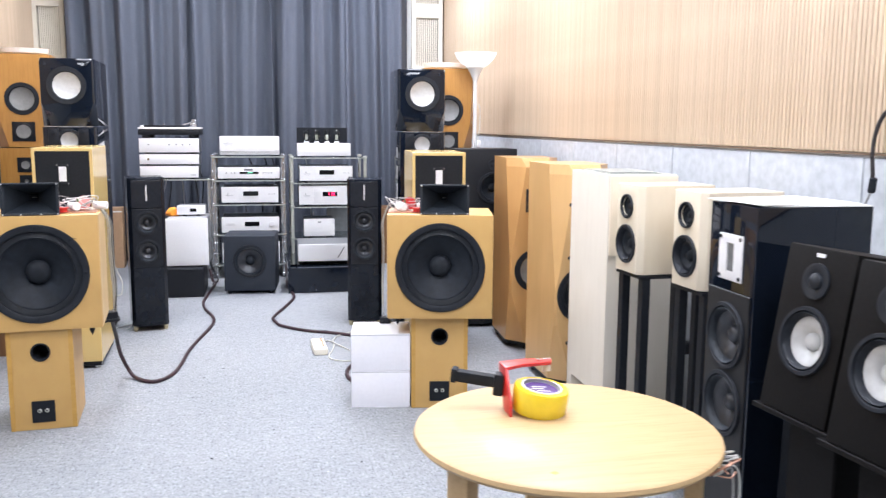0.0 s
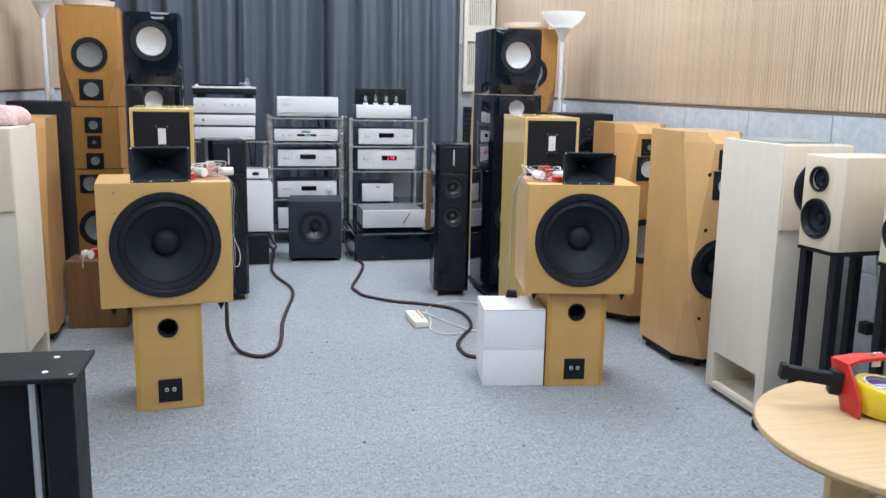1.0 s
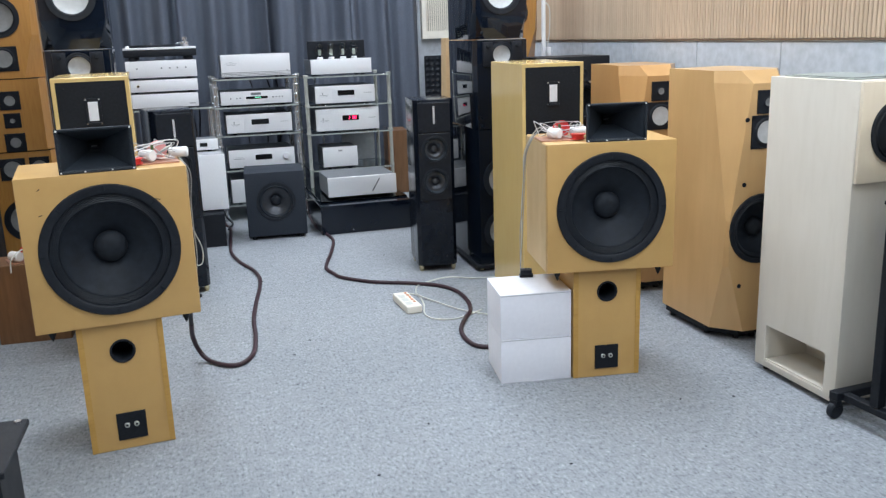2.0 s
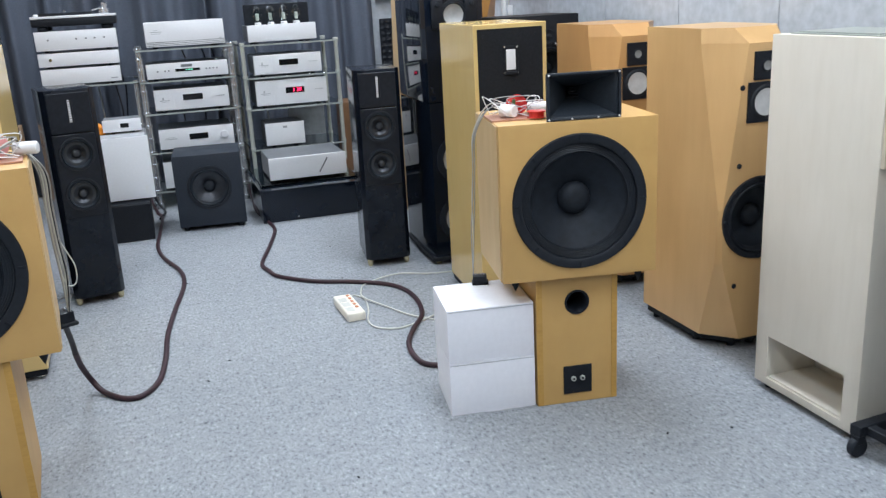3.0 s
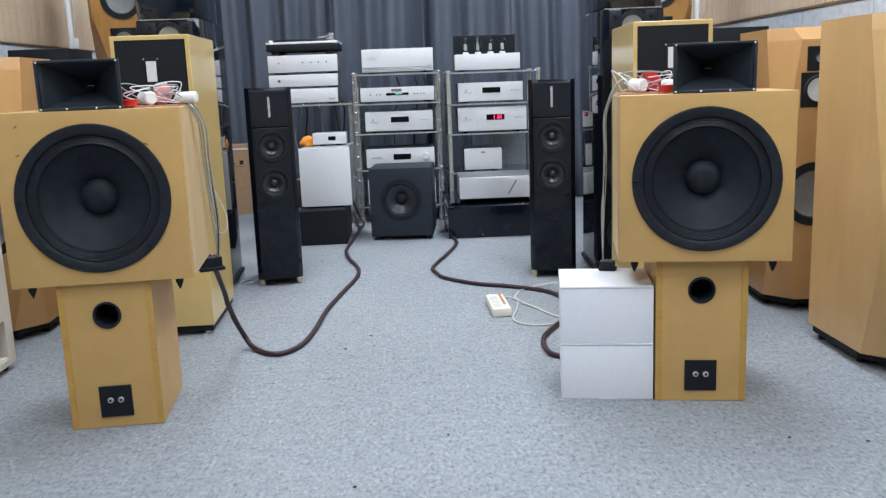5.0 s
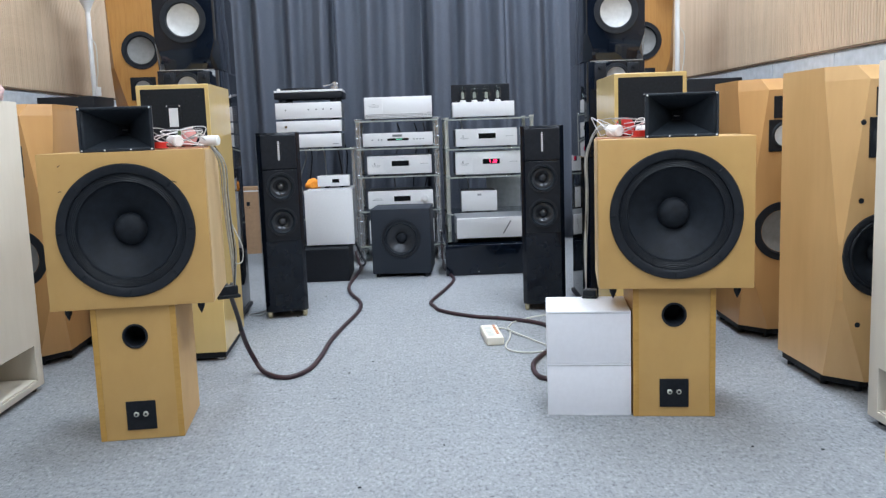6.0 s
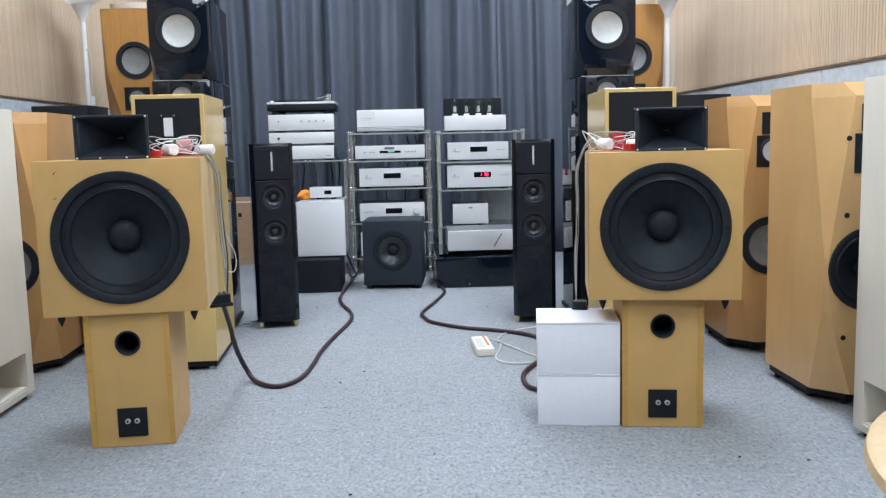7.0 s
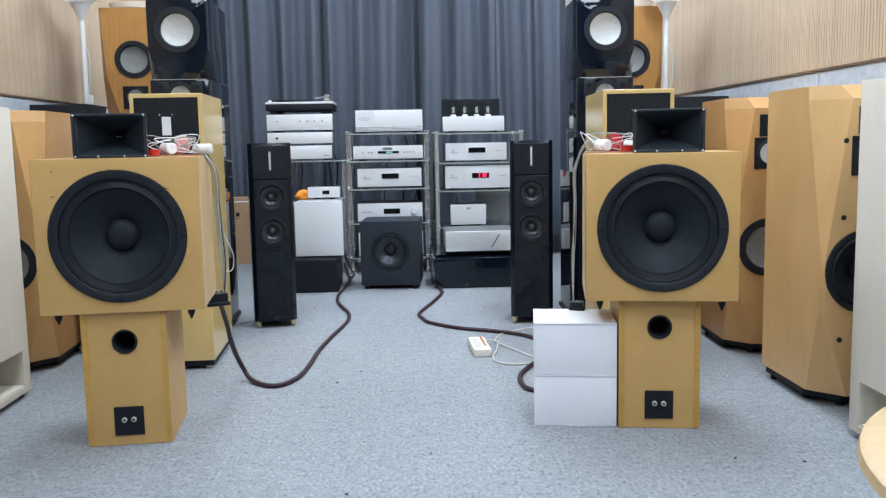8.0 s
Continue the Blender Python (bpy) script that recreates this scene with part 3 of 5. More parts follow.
    part("capacitor", moved(rod(0.015, 0.055, 24, 0.003), pose(0.05, 0.04, 0.020, 90, 0, 75)), WHITE, board, "white cylindrical capacitor")
    coil = part("coil", moved(rod(0.020, 0.022, 28), pose(0.012, 0.03, 0.029, 75, 0, 20)), COPPER, board, "pinkish wire coil on red spool")
    part("spool_flange", joined(moved(rod(0.026, 0.003, 28), pose(0.012, 0.03, 0.029, 75, 0, 20)), moved(rod(0.026, 0.003, 28), pose(0.012, 0.03, 0.029, 75, 0, 20) @ pose(0, 0, 0.020))), RED if side < 0 else SPOOL_PINK, coil, "red plastic flange")
    part("coil", joined(rod(0.020, 0.016, 24), moved(rod(0.025, 0.0025, 24), pose(0, 0, 0)), moved(rod(0.025, 0.0025, 24), pose(0, 0, 0.0145))), RED, board, "flat red coil spool").matrix_basis = pose(-side * 0.055, -0.045, 0.004)
    part("resistor", box(-0.004, 0.004, -0.004, 0.004, 0.004, 0.052, 0.001, 1), GREEN, board, "upright green resistor").matrix_basis = pose(0.0, -0.02, 0)
    for k in range(7):
        a = rnd.uniform(0, 6.28)
        p = [(rnd.uniform(-0.07, 0.07), rnd.uniform(-0.05, 0.06), 0.008) if i in (0, 3) else (rnd.uniform(-0.08, 0.08), rnd.uniform(-0.05, 0.07), rnd.uniform(0.02, 0.06)) for i in range(4)]
        part("lead", tube(p, 0.0013, 8, 6), WHITE if k % 3 else CABLE_GREY, board)
    # leads hanging down the side
    edge = side * 0.232
    back = 0.27 if side < 0 else 0.315
    for k in range(6 if side > 0 else 3):
        mt = (CABLE_GREY, CABLE_WHITE, CABLE_GREY, CABLE_WHITE, CAP, CABLE_GREY)[k]
        j = rnd.uniform(-0.012, 0.012)
        out = 0.004 + 0.0035 * k
        end = (0.05 if side < 0 else 0.0) + 0.010 * k
        pts = [(cx + 0.012 * k, 0.10 + 0.016 * k, 0.020 + 0.004 * k), (edge - side * 0.030, 0.14 + 0.014 * k, 0.030 + 0.008 * math.sin(2 * k)), (edge + side * out, back - 0.085 + 2.2 * j, -0.045), (edge + side * out, back - 0.045 + 1.4 * j, -0.15), (edge + side * (out + 0.3 * abs(j)), back - 0.022 + j, -0.25), (edge + side * (out + 0.006), back - 0.012 - 0.8 * j, -0.34), (edge + side * 0.012, back + 0.015 + 0.3 * j, -0.43 - end)]
        single("hanging_lead", tube(pts, 0.0016 + 0.0003 * (k % 2), 10, 8), mt, base, "thin cable hanging down the woofer box", "cable", "speaker leads")
    if side > 0:
        # one slack lead swings out in a loop below the bundle
        pts = [(edge + 0.010, back - 0.020, -0.21), (edge + 0.030, back - 0.010, -0.265), (edge + 0.048, back + 0.002, -0.32), (edge + 0.044, back + 0.004, -0.365), (edge + 0.024, back - 0.004, -0.368), (edge + 0.012, back - 0.012, -0.33), (edge + 0.008, back - 0.016, -0.29)]
        single("hanging_lead", tube(pts, 0.0018, 12, 8), CABLE_WHITE, base, "slack thin cable hanging in an open loop", "cable", "speaker leads")


test_stack(0.7086, 3.8974, -10.6, 0.3855, (0.2121, 0.4223, 0.1812, 0.2092), 0.715, 3.932, -8.5, 0.016, -1, "right test stack")
test_stack(-0.8135, 3.9365, 5.75, 0.3891, (0.2211, 0.4331, 0.1857, 0.2157), -0.820, 3.952, 5.0, -0.008, 1, "left test stack")


def terminal_block(x, y, z, turn, label, size=1.0):
    t = thing("terminal_block", pose(x, y, z, 0, 0, turn) @ Matrix.Scale(size, 4), label, "terminal block", "terminal blocks")
    part("base", box(-0.041, 0.037, -0.029, 0.029, 0, 0.012, 0.003, 1), BLACK, t)
    part("housing", box(-0.036, 0.03, -0.025, 0.025, 0.012, 0.042, 0.004, 2), BAFFLE, t)
    for k in range(3):
        part("clamp_screw", moved(rod(0.005, 0.008, 12), pose(-0.022 + 0.018 * k, 0, 0.042)), CHROME, t)


def carton(x, y, turn, z, label):
    t = thing("white_carton", pose(x, y, z, 0, 0, turn), label, "carton", "white cartons")
    w, d, h = 0.1215, 0.22, 0.156
    part("body", box(-w, w, 0, d, 0, h, 0.002, 2), CARD_WHITE, t)
    part("lid_flap", box(-w + 0.001, w - 0.001, -0.0012, 0.002, h - 0.004, h - 0.001), CARD_WHITE, t)
    part("lid_gap", box(-w + 0.002, w - 0.002, -0.0006, 0.001, h - 0.0062, h - 0.0050), GREY_PRINT, t)
    part("tuck_tab", box(-0.02, 0.024, -0.0016, 0.002, -0.0005, 0.004), CARD_WHITE, t)


carton(0.477, 3.978, -8.7, 0.0, "closed white cardboard carton on the carpet beside the stack")
carton(0.477, 3.978, -8.4, 0.157, "closed white cardboard carton lying on an equal carton")

# ---- faceted towers and pale cabinets along the walls ----


def faceted_tower(x, y, sign, veneer, low_cone, group, label, turn=0.0):
    """sign 1: its inner side is at smaller x. Local x grows away from the aisle, the front faces -y."""
    t = thing("faceted_tower_speaker", pose(x, y, 0, 0, 0, turn), label, "speaker", group)
    s = sign

    def ring(z, corner, front, back):
        p = [(0, 0.42), (0, back), (corner, front), (0.27 - corner, front), (0.27, back), (0.27, 0.42)]
        return [(s * a, b, z) for a, b in (p if s > 0 else reversed(p))]

    bm = loft([ring(0.045, 0.085, 0.0, 0.09), ring(0.30, 0.012, 0.0, 0.022), ring(0.47, 0.006, 0.0, 0.014), ring(0.955, 0.075, 0.0, 0.125), ring(0.998, 0.062, 0.055, 0.128)], 0.0)
    part("cabinet", cut(bm, FRONT, [((s * 0.135, 0, 0.435), 0.112)] if low_cone is CONE else [((s * 0.135, 0, 0.425), 0.080)], 0.08), veneer, t, "", 4)
    part("plinth", loft([[(s * a, b, z) for a, b in (((0.012, 0.41), (0.012, 0.13), (0.09, 0.035), (0.18, 0.035), (0.258, 0.13), (0.258, 0.41)) if s > 0 else ((0.258, 0.41), (0.258, 0.13), (0.18, 0.035), (0.09, 0.035), (0.012, 0.13), (0.012, 0.41)))] for z in (0.018, 0.0455)]), BLACK, t, "black plinth")
    for a, b in ((0.03, 0.38), (0.24, 0.38), (0.10, 0.06), (0.17, 0.06), (0.035, 0.15)):
        part("foot", moved(rod(0.012, 0.019, 16), pose(s * a, b, 0)), CAP, t)
    c = s * 0.135
    square_unit(t, "tweeter", (c, -0.001, 0.890), FRONT, 0.082, 0.082, 0.014, MIDGREY_CONE, "black square tweeter plate")
    square_unit(t, "midrange", (c, -0.001, 0.785), FRONT, 0.118, 0.118, 0.040, GREYCONE, "black square plate with light grey cone")
    if low_cone is CONE:
        driver(t, "woofer", (c, 0, 0.435), FRONT, 0.129, low_cone, "plain", RUBBER, "")
    else:
        dish(t, "woofer", (c, 0, 0.425), FRONT, 0.112, low_cone, "pale grey woofer in a black ring")
    for z in (0.83, 0.60, 0.225) if low_cone is CONE else ():
        for a in (0.058, 0.212):
            part("insert", moved(rod(0.008, 0.003, 14), pose(s * a, 0.0005, z, 90)), CAP, t, "dark round insert")
    return t


faceted_tower(1.245, 4.03, 1, BEECH, CONE, "faceted tower speakers", "tall light beech faceted tower speaker with a black woofer")
faceted_tower(1.245, 4.745, 1, BEECH_RED, MIDGREY_CONE, "faceted tower speakers", "tall reddish beech faceted tower speaker with light grey cones", -3)
faceted_tower(-1.374, 4.80, -1, BEECH_RED, MIDGREY_CONE, "faceted tower speakers", "tall reddish beech faceted tower speaker with light grey cones", 2)


def pale_cabinet(x, y, sign, label):
    """A tall raw cabinet: slot port in its aisle side, driver in its front."""
    t = thing("slot_port_cabinet", pose(x, y, 0), label, "speaker", "pale slot-port cabinets")
    s = sign
    d, w = 0.385, 0.262
    xs = sorted((0.0, s * w))
    bm = cut(box(xs[0], xs[1], 0, d, 0.020, 0.992, 0.003, 2), (-s, 0, 0), [((0, d / 2, 0.105), 0.285, 0.125)], 0.17)
    part("body", bm, PALE, t)
    part("slot_shelf", box(min(s * 0.004, s * 0.16), max(s * 0.004, s * 0.16), 0.055, d - 0.055, 0.0435, 0.049), PALE, t)
    f = sorted((s * 0.003, s * (w - 0.003)))
    part("front_baffle", cut(box(f[0], f[1], -0.012, -0.0005, 0.702, 0.989, 0.002, 2), FRONT, [((s * 0.135, 0, 0.845), 0.085)], 0.0112), MAPLE, t, "pale maple upper baffle")
    driver(t, "midwoofer", (s * 0.135, -0.012, 0.845), FRONT, 0.095, CONE, "shallow", RUBBER)
    for a in (0.03, w - 0.03):
        for b in (0.03, d - 0.03):
            part("foot", moved(rod(0.012, 0.021, 14), pose(s * a, b, 0)), CAP, t)


pale_cabinet(1.228, 3.435, 1, "tall pale raw birch cabinet with a low slot port")
pale_cabinet(-1.332, 4.135, -1, "tall pale raw birch cabinet with a low slot port")
single("clear_sheet", joined(box(0, 0.2, 0, 0.3, 0, 0.003), box(0.01, 0.19, 0.02, 0.28, 0.003, 0.006)), GLASS_EDGE, pose(1.25, 3.48, 0.9925), "thin clear acrylic sheets lying on the pale cabinet", "sheet")


def yellow_tower(x, y, turn, top, group):
    t = thing("yellow_tower_speaker", pose(x, y, 0, 0, 0, turn), "glossy yellow tower speaker with black front and white ribbon tweeter", "speaker", group)
    w, d = 0.131, 0.44
    part("cabinet", cut(box(-w, w, 0, d, 0.034, top, 0.002, 1), FRONT, [((0, 0, (top + 0.60) / 2 - 0.004), 2 * w - 0.028, top - 0.60 - 0.022)], 0.006), YELLOW, t)
    part("front_panel", box(-w + 0.0145, w - 0.0145, 0.0005, 0.0055, 0.608, top - 0.0155, 0.0008, 1), BLACK, t, "black painted front panel")
    z = top - 0.120
    rib = part("ribbon_tweeter", joined(box(-0.027, 0.027, -0.003, 0.0, z - 0.050, z + 0.046, 0.001, 1), box(-0.022, 0.022, -0.014, -0.003, z - 0.050, z - 0.039, 0.001, 1)), BLACK, t, "black ribbon tweeter frame")
    part("ribbon", box(-0.0165, 0.0165, -0.005, -0.0032, z - 0.034, z + 0.034, 0.001, 1), SILVER, rib, "pale metal ribbon grille")
    for sx in (-1, 1):
        for sz in (-0.044, 0.042):
            part("screw", moved(rod(0.0032, 0.002, 10), pose(sx * 0.023, -0.003, z + sz, 90)), CHROME, rib)
        for zz in (top - 0.04, 0.66):
            part("insert", moved(rod(0.006, 0.002, 12), pose(sx * (w - 0.038), 0.0008, zz, 90)), CAP, t)
    driver(t, "woofer", (0, 0.0005, 0.70), FRONT, 0.085, CONE, "plain", RUBBER)
    part("plinth", box(-w + 0.006, w - 0.006, 0.008, d - 0.01, 0.012, 0.0345), BLACK, t, "black plinth")
    for sx in (-1, 1):
        for yy in (0.03, d - 0.03):
            part("foot", moved(rod(0.014, 0.0125, 16), pose(sx * (w - 0.03), yy, 0)), CHROME, t)
    part("terminal_cutout", moved(lathe([(0, 0), (0.012, 0), (0.012, 0.001)], 3), pose(-0.06, -0.001, 0.09, 90)), CAP, t)


yellow_tower(0.860, 4.690, -4.0, 1.030, "yellow tower speakers")
yellow_tower(-0.885, 4.790, 2.0, 1.048, "yellow tower speakers")


def black_tower(x, y, turn, lift, group):
    """Three stacked lacquered modules."""
    t = thing("lacquered_tower_speaker", pose(x, y, 0, 0, 0, turn), "very tall glossy black tower speaker with a pale woofer", "speaker", group)
    w, d = 0.135, 0.46
    z1, z2, z3 = 0.705, 1.125 + lift, 1.470 + lift

    def plan(z, c):
        return [(-w + c, 0.0, z), (w - c, 0.0, z), (w, 0.035 + c, z), (w, d, z), (-w, d, z), (-w, 0.035 + c, z)]

    part("bass_module", cut(loft([plan(0.035, 0.012), plan(z1 - 0.004, 0.012)]), FRONT, [((0, 0, 0.46), 0.095), ((0, 0, 0.2), 0.095)], 0.06), PIANO, t)
    dish(t, "bass_driver", (0, 0, 0.46), FRONT, 0.105, GREYCONE, "pale grey bass driver")
    dish(t, "bass_driver", (0, 0, 0.2), FRONT, 0.105, GREYCONE, "pale grey bass driver")
    part("middle_module", cut(loft([plan(z1, 0.012), plan(z2 - 0.004, 0.012)], 0.0018), FRONT, [((0, 0, z2 - 0.072), 0.050)], 0.05), PIANO, t)
    dish(t, "midrange", (0, 0, z2 - 0.072), FRONT, 0.060, GREYCONE, "pale grey midrange")
    for sx in (-1, 1):
        plate = part("waveguide_plate", box(min(sx * 0.046, sx * 0.098), max(sx * 0.046, sx * 0.098), -0.012, -0.0005, z2 - 0.125, z2 - 0.012, 0.006, 2), BAFFLE, t)
        part("knob", moved(rod(0.010, 0.012, 16, 0.002), pose(sx * 0.072, -0.012, z2 - 0.03, 90)), CAP, plate)
    part("head_module", cut(loft([plan(z2, 0.050), plan(z2 + 0.12, 0.010), plan(z3 - 0.02, 0.010), plan(z3, 0.018)], 0.0018), FRONT, [((0, 0, z2 + 0.208), 0.074)], 0.06), PIANO, t)
    dish(t, "woofer", (0, 0.0, z2 + 0.208), FRONT, 0.096, GREYCONE, "pale grey woofer in a black ring")
    for sx in (-1, 1):
        for z in (z2 + 0.03, z3 - 0.03):
            part("bolt", moved(rod(0.007, 0.004, 12), pose(sx * 0.098, 0.0005, z, 90)), CAP, t)
    part("seam", box(-w + 0.02, w - 0.02, -0.0015, 0.0, z2 - 0.004, z2 - 0.0005), CHROME, t, "thin bright seam strip")
    part("base", box(-w - 0.01, w + 0.01, -0.005, d + 0.005, 0.015, 0.0345, 0.003, 1), BLACK, t)
    for sx in (-1, 1):
        for yy in (0.03, d - 0.03):
            part("foot", moved(rod(0.012, 0.0155, 14), pose(sx * 0.11, yy, 0)), BRASS, t)


black_tower(0.895, 5.350, -2.5, 0.0, "black lacquered tower speakers")
black_tower(-0.965, 5.350, 2.0, 0.018, "black lacquered tower speakers")


def orange_tower(x, y, turn, sign, drop, group):
    t = thing("orange_tower_speaker", pose(x, y, 0, 0, 0, turn), "very tall orange alder tower speaker with pale cones", "speaker", group)
    w, d = 0.166, 0.36
    z1, z2, z3 = 0.668 - drop, 1.015 - drop, 1.555 - drop

    def plan(z, c):
        return [(-w + c, 0.0, z), (w - c, 0.0, z), (w, 0.03 + c, z), (w, d, z), (-w, d, z), (-w, 0.03 + c, z)]

    part("bass_module", cut(loft([plan(0.02, 0.02), plan(z1 - 0.005, 0.02)]), FRONT, [((0, 0, 0.33), 0.085)], 0.06), ORANGE, t, "", 8)
    part("middle_module", loft([plan(z1, 0.03), plan(z2 - 0.005, 0.03)]), ORANGE, t, "", 8)
    part("head_module", cut(loft([plan(z2, 0.085), plan(z2 + 0.20, 0.03), plan(z3, 0.012)]), FRONT, [((0, 0, z2 + 0.283), 0.070)], 0.06), ORANGE, t, "", 8)
    part("joint", box(-w + 0.02, w - 0.02, 0.012, d - 0.01, z1 - 0.0052, z1 + 0.0002), BLACK, t)
    part("joint", box(-w + 0.03, w - 0.03, 0.025, d - 0.01, z2 - 0.0052, z2 + 0.0002), BLACK, t)
    dish(t, "woofer", (0, 0, 0.33), FRONT, 0.105, MIDGREY_CONE, "pale grey woofer in a black ring")
    dish(t, "woofer", (0, 0, z2 + 0.283), FRONT, 0.094, MIDGREY_CONE, "pale grey woofer in a black ring")
    square_unit(t, "midrange", (0, 0, z2 + 0.092), FRONT, 0.125, 0.115, 0.040, MIDGREY_CONE)
    square_unit(t, "midrange", (0.03 * sign, 0, z1 - 0.085), FRONT, 0.115, 0.105, 0.040, MIDGREY_CONE)
    square_unit(t, "midrange", (-0.09 * sign, 0, z1 - 0.085), FRONT, 0.09, 0.105, 0.036, MIDGREY_CONE)
    for z, k, r in ((z2 - 0.103, 0.092, 0.024), (z2 - 0.198, 0.074, 0.011), (z2 - 0.303, 0.092, 0.024)):
        square_unit(t, "small_unit", (0, 0, z), FRONT, k, k * 0.95, r, MIDGREY_CONE)
        part("side_unit", box(-0.014, 0.014, -0.001, 0.006, -0.042, 0.042), BAFFLE, t).matrix_basis = pose(sign * 0.1515, 0.029, z, 0, 0, sign * 52)
    part("base", box(-w - 0.005, w + 0.005, 0.0, d, 0, 0.0195), BLACK, t)
    single("white_tray", moved(lathe([(0, 0.002), (0.10, 0.0), (0.125, 0.012), (0.135, 0.04), (0.131, 0.04), (0.12, 0.016), (0.1, 0.008), (0, 0.008)], 40), Matrix.Diagonal((1.05, 0.9, 1.0, 1))), WHITE, pose(x, y, z3 + 0.0005, 0, 0, turn) @ pose(0, 0.17, 0), "shallow white plastic tray on the orange tower", "tray", "white trays")


orange_tower(1.160, 5.90, -4.0, 1, 0.045, "orange tower speakers")
orange_tower(-1.358, 6.05, 5.0, -1, 0.0, "orange tower speakers")


def black_box_speaker(x, y, w, top, label, units=True):
    t = thing("black_box_speaker", pose(x, y, 0), label, "speaker", "plain black speakers")
    part("cabinet", cut(box(-w / 2, w / 2, 0, 0.27, 0.02, top, 0.004, 2), FRONT, [((w * 0.12, 0, top - 0.22), 0.08)] if units else [((0, 0, top - 0.3), 0.02)], 0.06), BLACK, t)
    if units:
        driver(t, "woofer", (w * 0.12, 0, top - 0.22), FRONT, 0.09, CONE)
    part("tweeter", moved(lathe([(0, 0.004), (0.008, 0.003), (0.014, 0.0), (0.03, 0.003), (0.032, -0.001)], 28), facing_pose((w * 0.12, 0, top - 0.09), FRONT)), RUBBER, t)
    part("toggle", moved(rod(0.006, 0.012, 12), pose(w * 0.2, -0.001, top - 0.12, 90)), CHROME, t)
    for sx in (-1, 1):
        for yy in (0.03, 0.24):
            part("foot", moved(rod(0.012, 0.0205, 12), pose(sx * (w / 2 - 0.03), yy, 0)), CAP, t)


black_box_speaker(1.25, 5.30, 0.37, 1.030, "plain black painted box speaker close to the wall")
black_box_speaker(-1.545, 5.50, 0.25, 1.052, "plain black painted box speaker close to the wall", False)


def uplighter(x, y, z_top, label):
    t = thing("floor_lamp", pose(x, y, 0), label, "floor lamp", "white uplighter lamps")
    part("base", lathe([(0, 0), (0.115, 0), (0.12, 0.006), (0.11, 0.02), (0.03, 0.028), (0, 0.028)], 40), WHITE, t)
    part("pole", moved(rod(0.0115, z_top - 0.19, 20), pose(0, 0, 0.02)), WHITE, t)
    part("collar", moved(lathe([(0.0115, 0), (0.018, 0.02), (0.034, 0.055), (0.05, 0.085), (0, 0.085)], 36), pose(0, 0, z_top - 0.172)), WHITE, t, "grey-white cone under the bowl")
    part("bowl", moved(lathe([(0, -0.012), (0.05, 0.0), (0.085, 0.022), (0.112, 0.052), (0.13, 0.088), (0.127, 0.088), (0.108, 0.054), (0.08, 0.026), (0.05, 0.006), (0, -0.006)], 48), pose(0, 0, z_top - 0.088)), MILK, t, "white glass bowl open at the top")
    part("flex", tube([(0.012, -0.008, z_top - 0.30), (0.03, -0.012, z_top - 0.34), (0.028, -0.012, z_top - 0.46), (0.018, -0.012, z_top - 0.56), (0.02, -0.012, 0.5), (0.016, -0.012, 0.03)], 0.003, 8, 8), CABLE_WHITE, t)
    part("switch", box(0.012, 0.036, -0.022, -0.006, z_top - 0.575, z_top - 0.53, 0.004, 2), WHITE, t)


uplighter(1.305, 5.80, 1.60, "white floor uplighter with bowl shade behind a black speaker")
uplighter(-1.56, 5.92, 1.645, "white floor uplighter with bowl shade behind a black speaker")

terminal_block(-0.625, 4.292, 0.340, 25, "small black terminal block hanging on cables beside the woofer box", 0.95)
terminal_block(0.525, 4.175, 0.3135, -20, "small black terminal block lying on the white carton", 0.62)

# ---- slim towers, subwoofer, electronics ----


def slim_tower(x, y, turn, top, label):
    t = thing("slim_tower_speaker", pose(x, y, 0, 0, 0, turn), label, "speaker", "slim black tower speakers")
    w, d = 0.098, 0.27

    def plan(z):
        return [(-w + 0.018, 0.0, z), (w - 0.018, 0.0, z), (w, 0.022, z), (w, d, z), (-w, d, z), (-w, 0.022, z)]

    body = cut(loft([plan(0.032), plan(top)], 0.0015), FRONT, [((0, 0, 0.615), 0.056), ((0, 0, 0.455), 0.056)], 0.06)
    part("cabinet", body, SLIM_LACQUER, t)
    upper = cut(box(-0.078, 0.078, -0.006, -0.0005, 0.697, top - 0.012, 0.002, 1), FRONT, [((0, 0, 0.78), 0.022, 0.088)], 0.003)
    tw = part("tweeter_plate", upper, BAFFLE, t, "matt black tweeter plate")
    part("ribbon", box(-0.0045, 0.0045, -0.0055, -0.0035, 0.738, 0.822), SILVER, tw, "thin silver ribbon")
    for k in range(9):
        part("ribbon_bar", box(-0.008, 0.008, -0.0062, -0.005, 0.742 + 0.0092 * k, 0.7445 + 0.0092 * k), CAP, tw)
    lower = pierced(box(-0.078, 0.078, -0.006, -0.0005, 0.366, 0.692, 0.002, 1), [((0, 0, 0.615), 0.057), ((0, 0, 0.455), 0.057)])
    lo = part("woofer_plate", lower, BAFFLE, t, "matt black woofer plate")
    for z in (0.615, 0.455):
        driver(t, "midwoofer", (0, -0.006, z), FRONT, 0.066, SATIN_CONE, "plain", RUBBER, "black midwoofer", 40)
    for sx in (-1, 1):
        for z, p in ((top - 0.024, tw), (0.709, tw), (0.68, lo), (0.378, lo)):
            part("screw", moved(rod(0.0045, 0.003, 12), pose(sx * 0.066, -0.006, z, 90)), CAP, p)
        for yy in (0.03, d - 0.03):
            part("foot", moved(lathe([(0, 0), (0.008, 0), (0.013, 0.012), (0.013, 0.0325), (0, 0.0325)], 16), pose(sx * (w - 0.018), yy, 0)), BRASS, t, "brass foot")


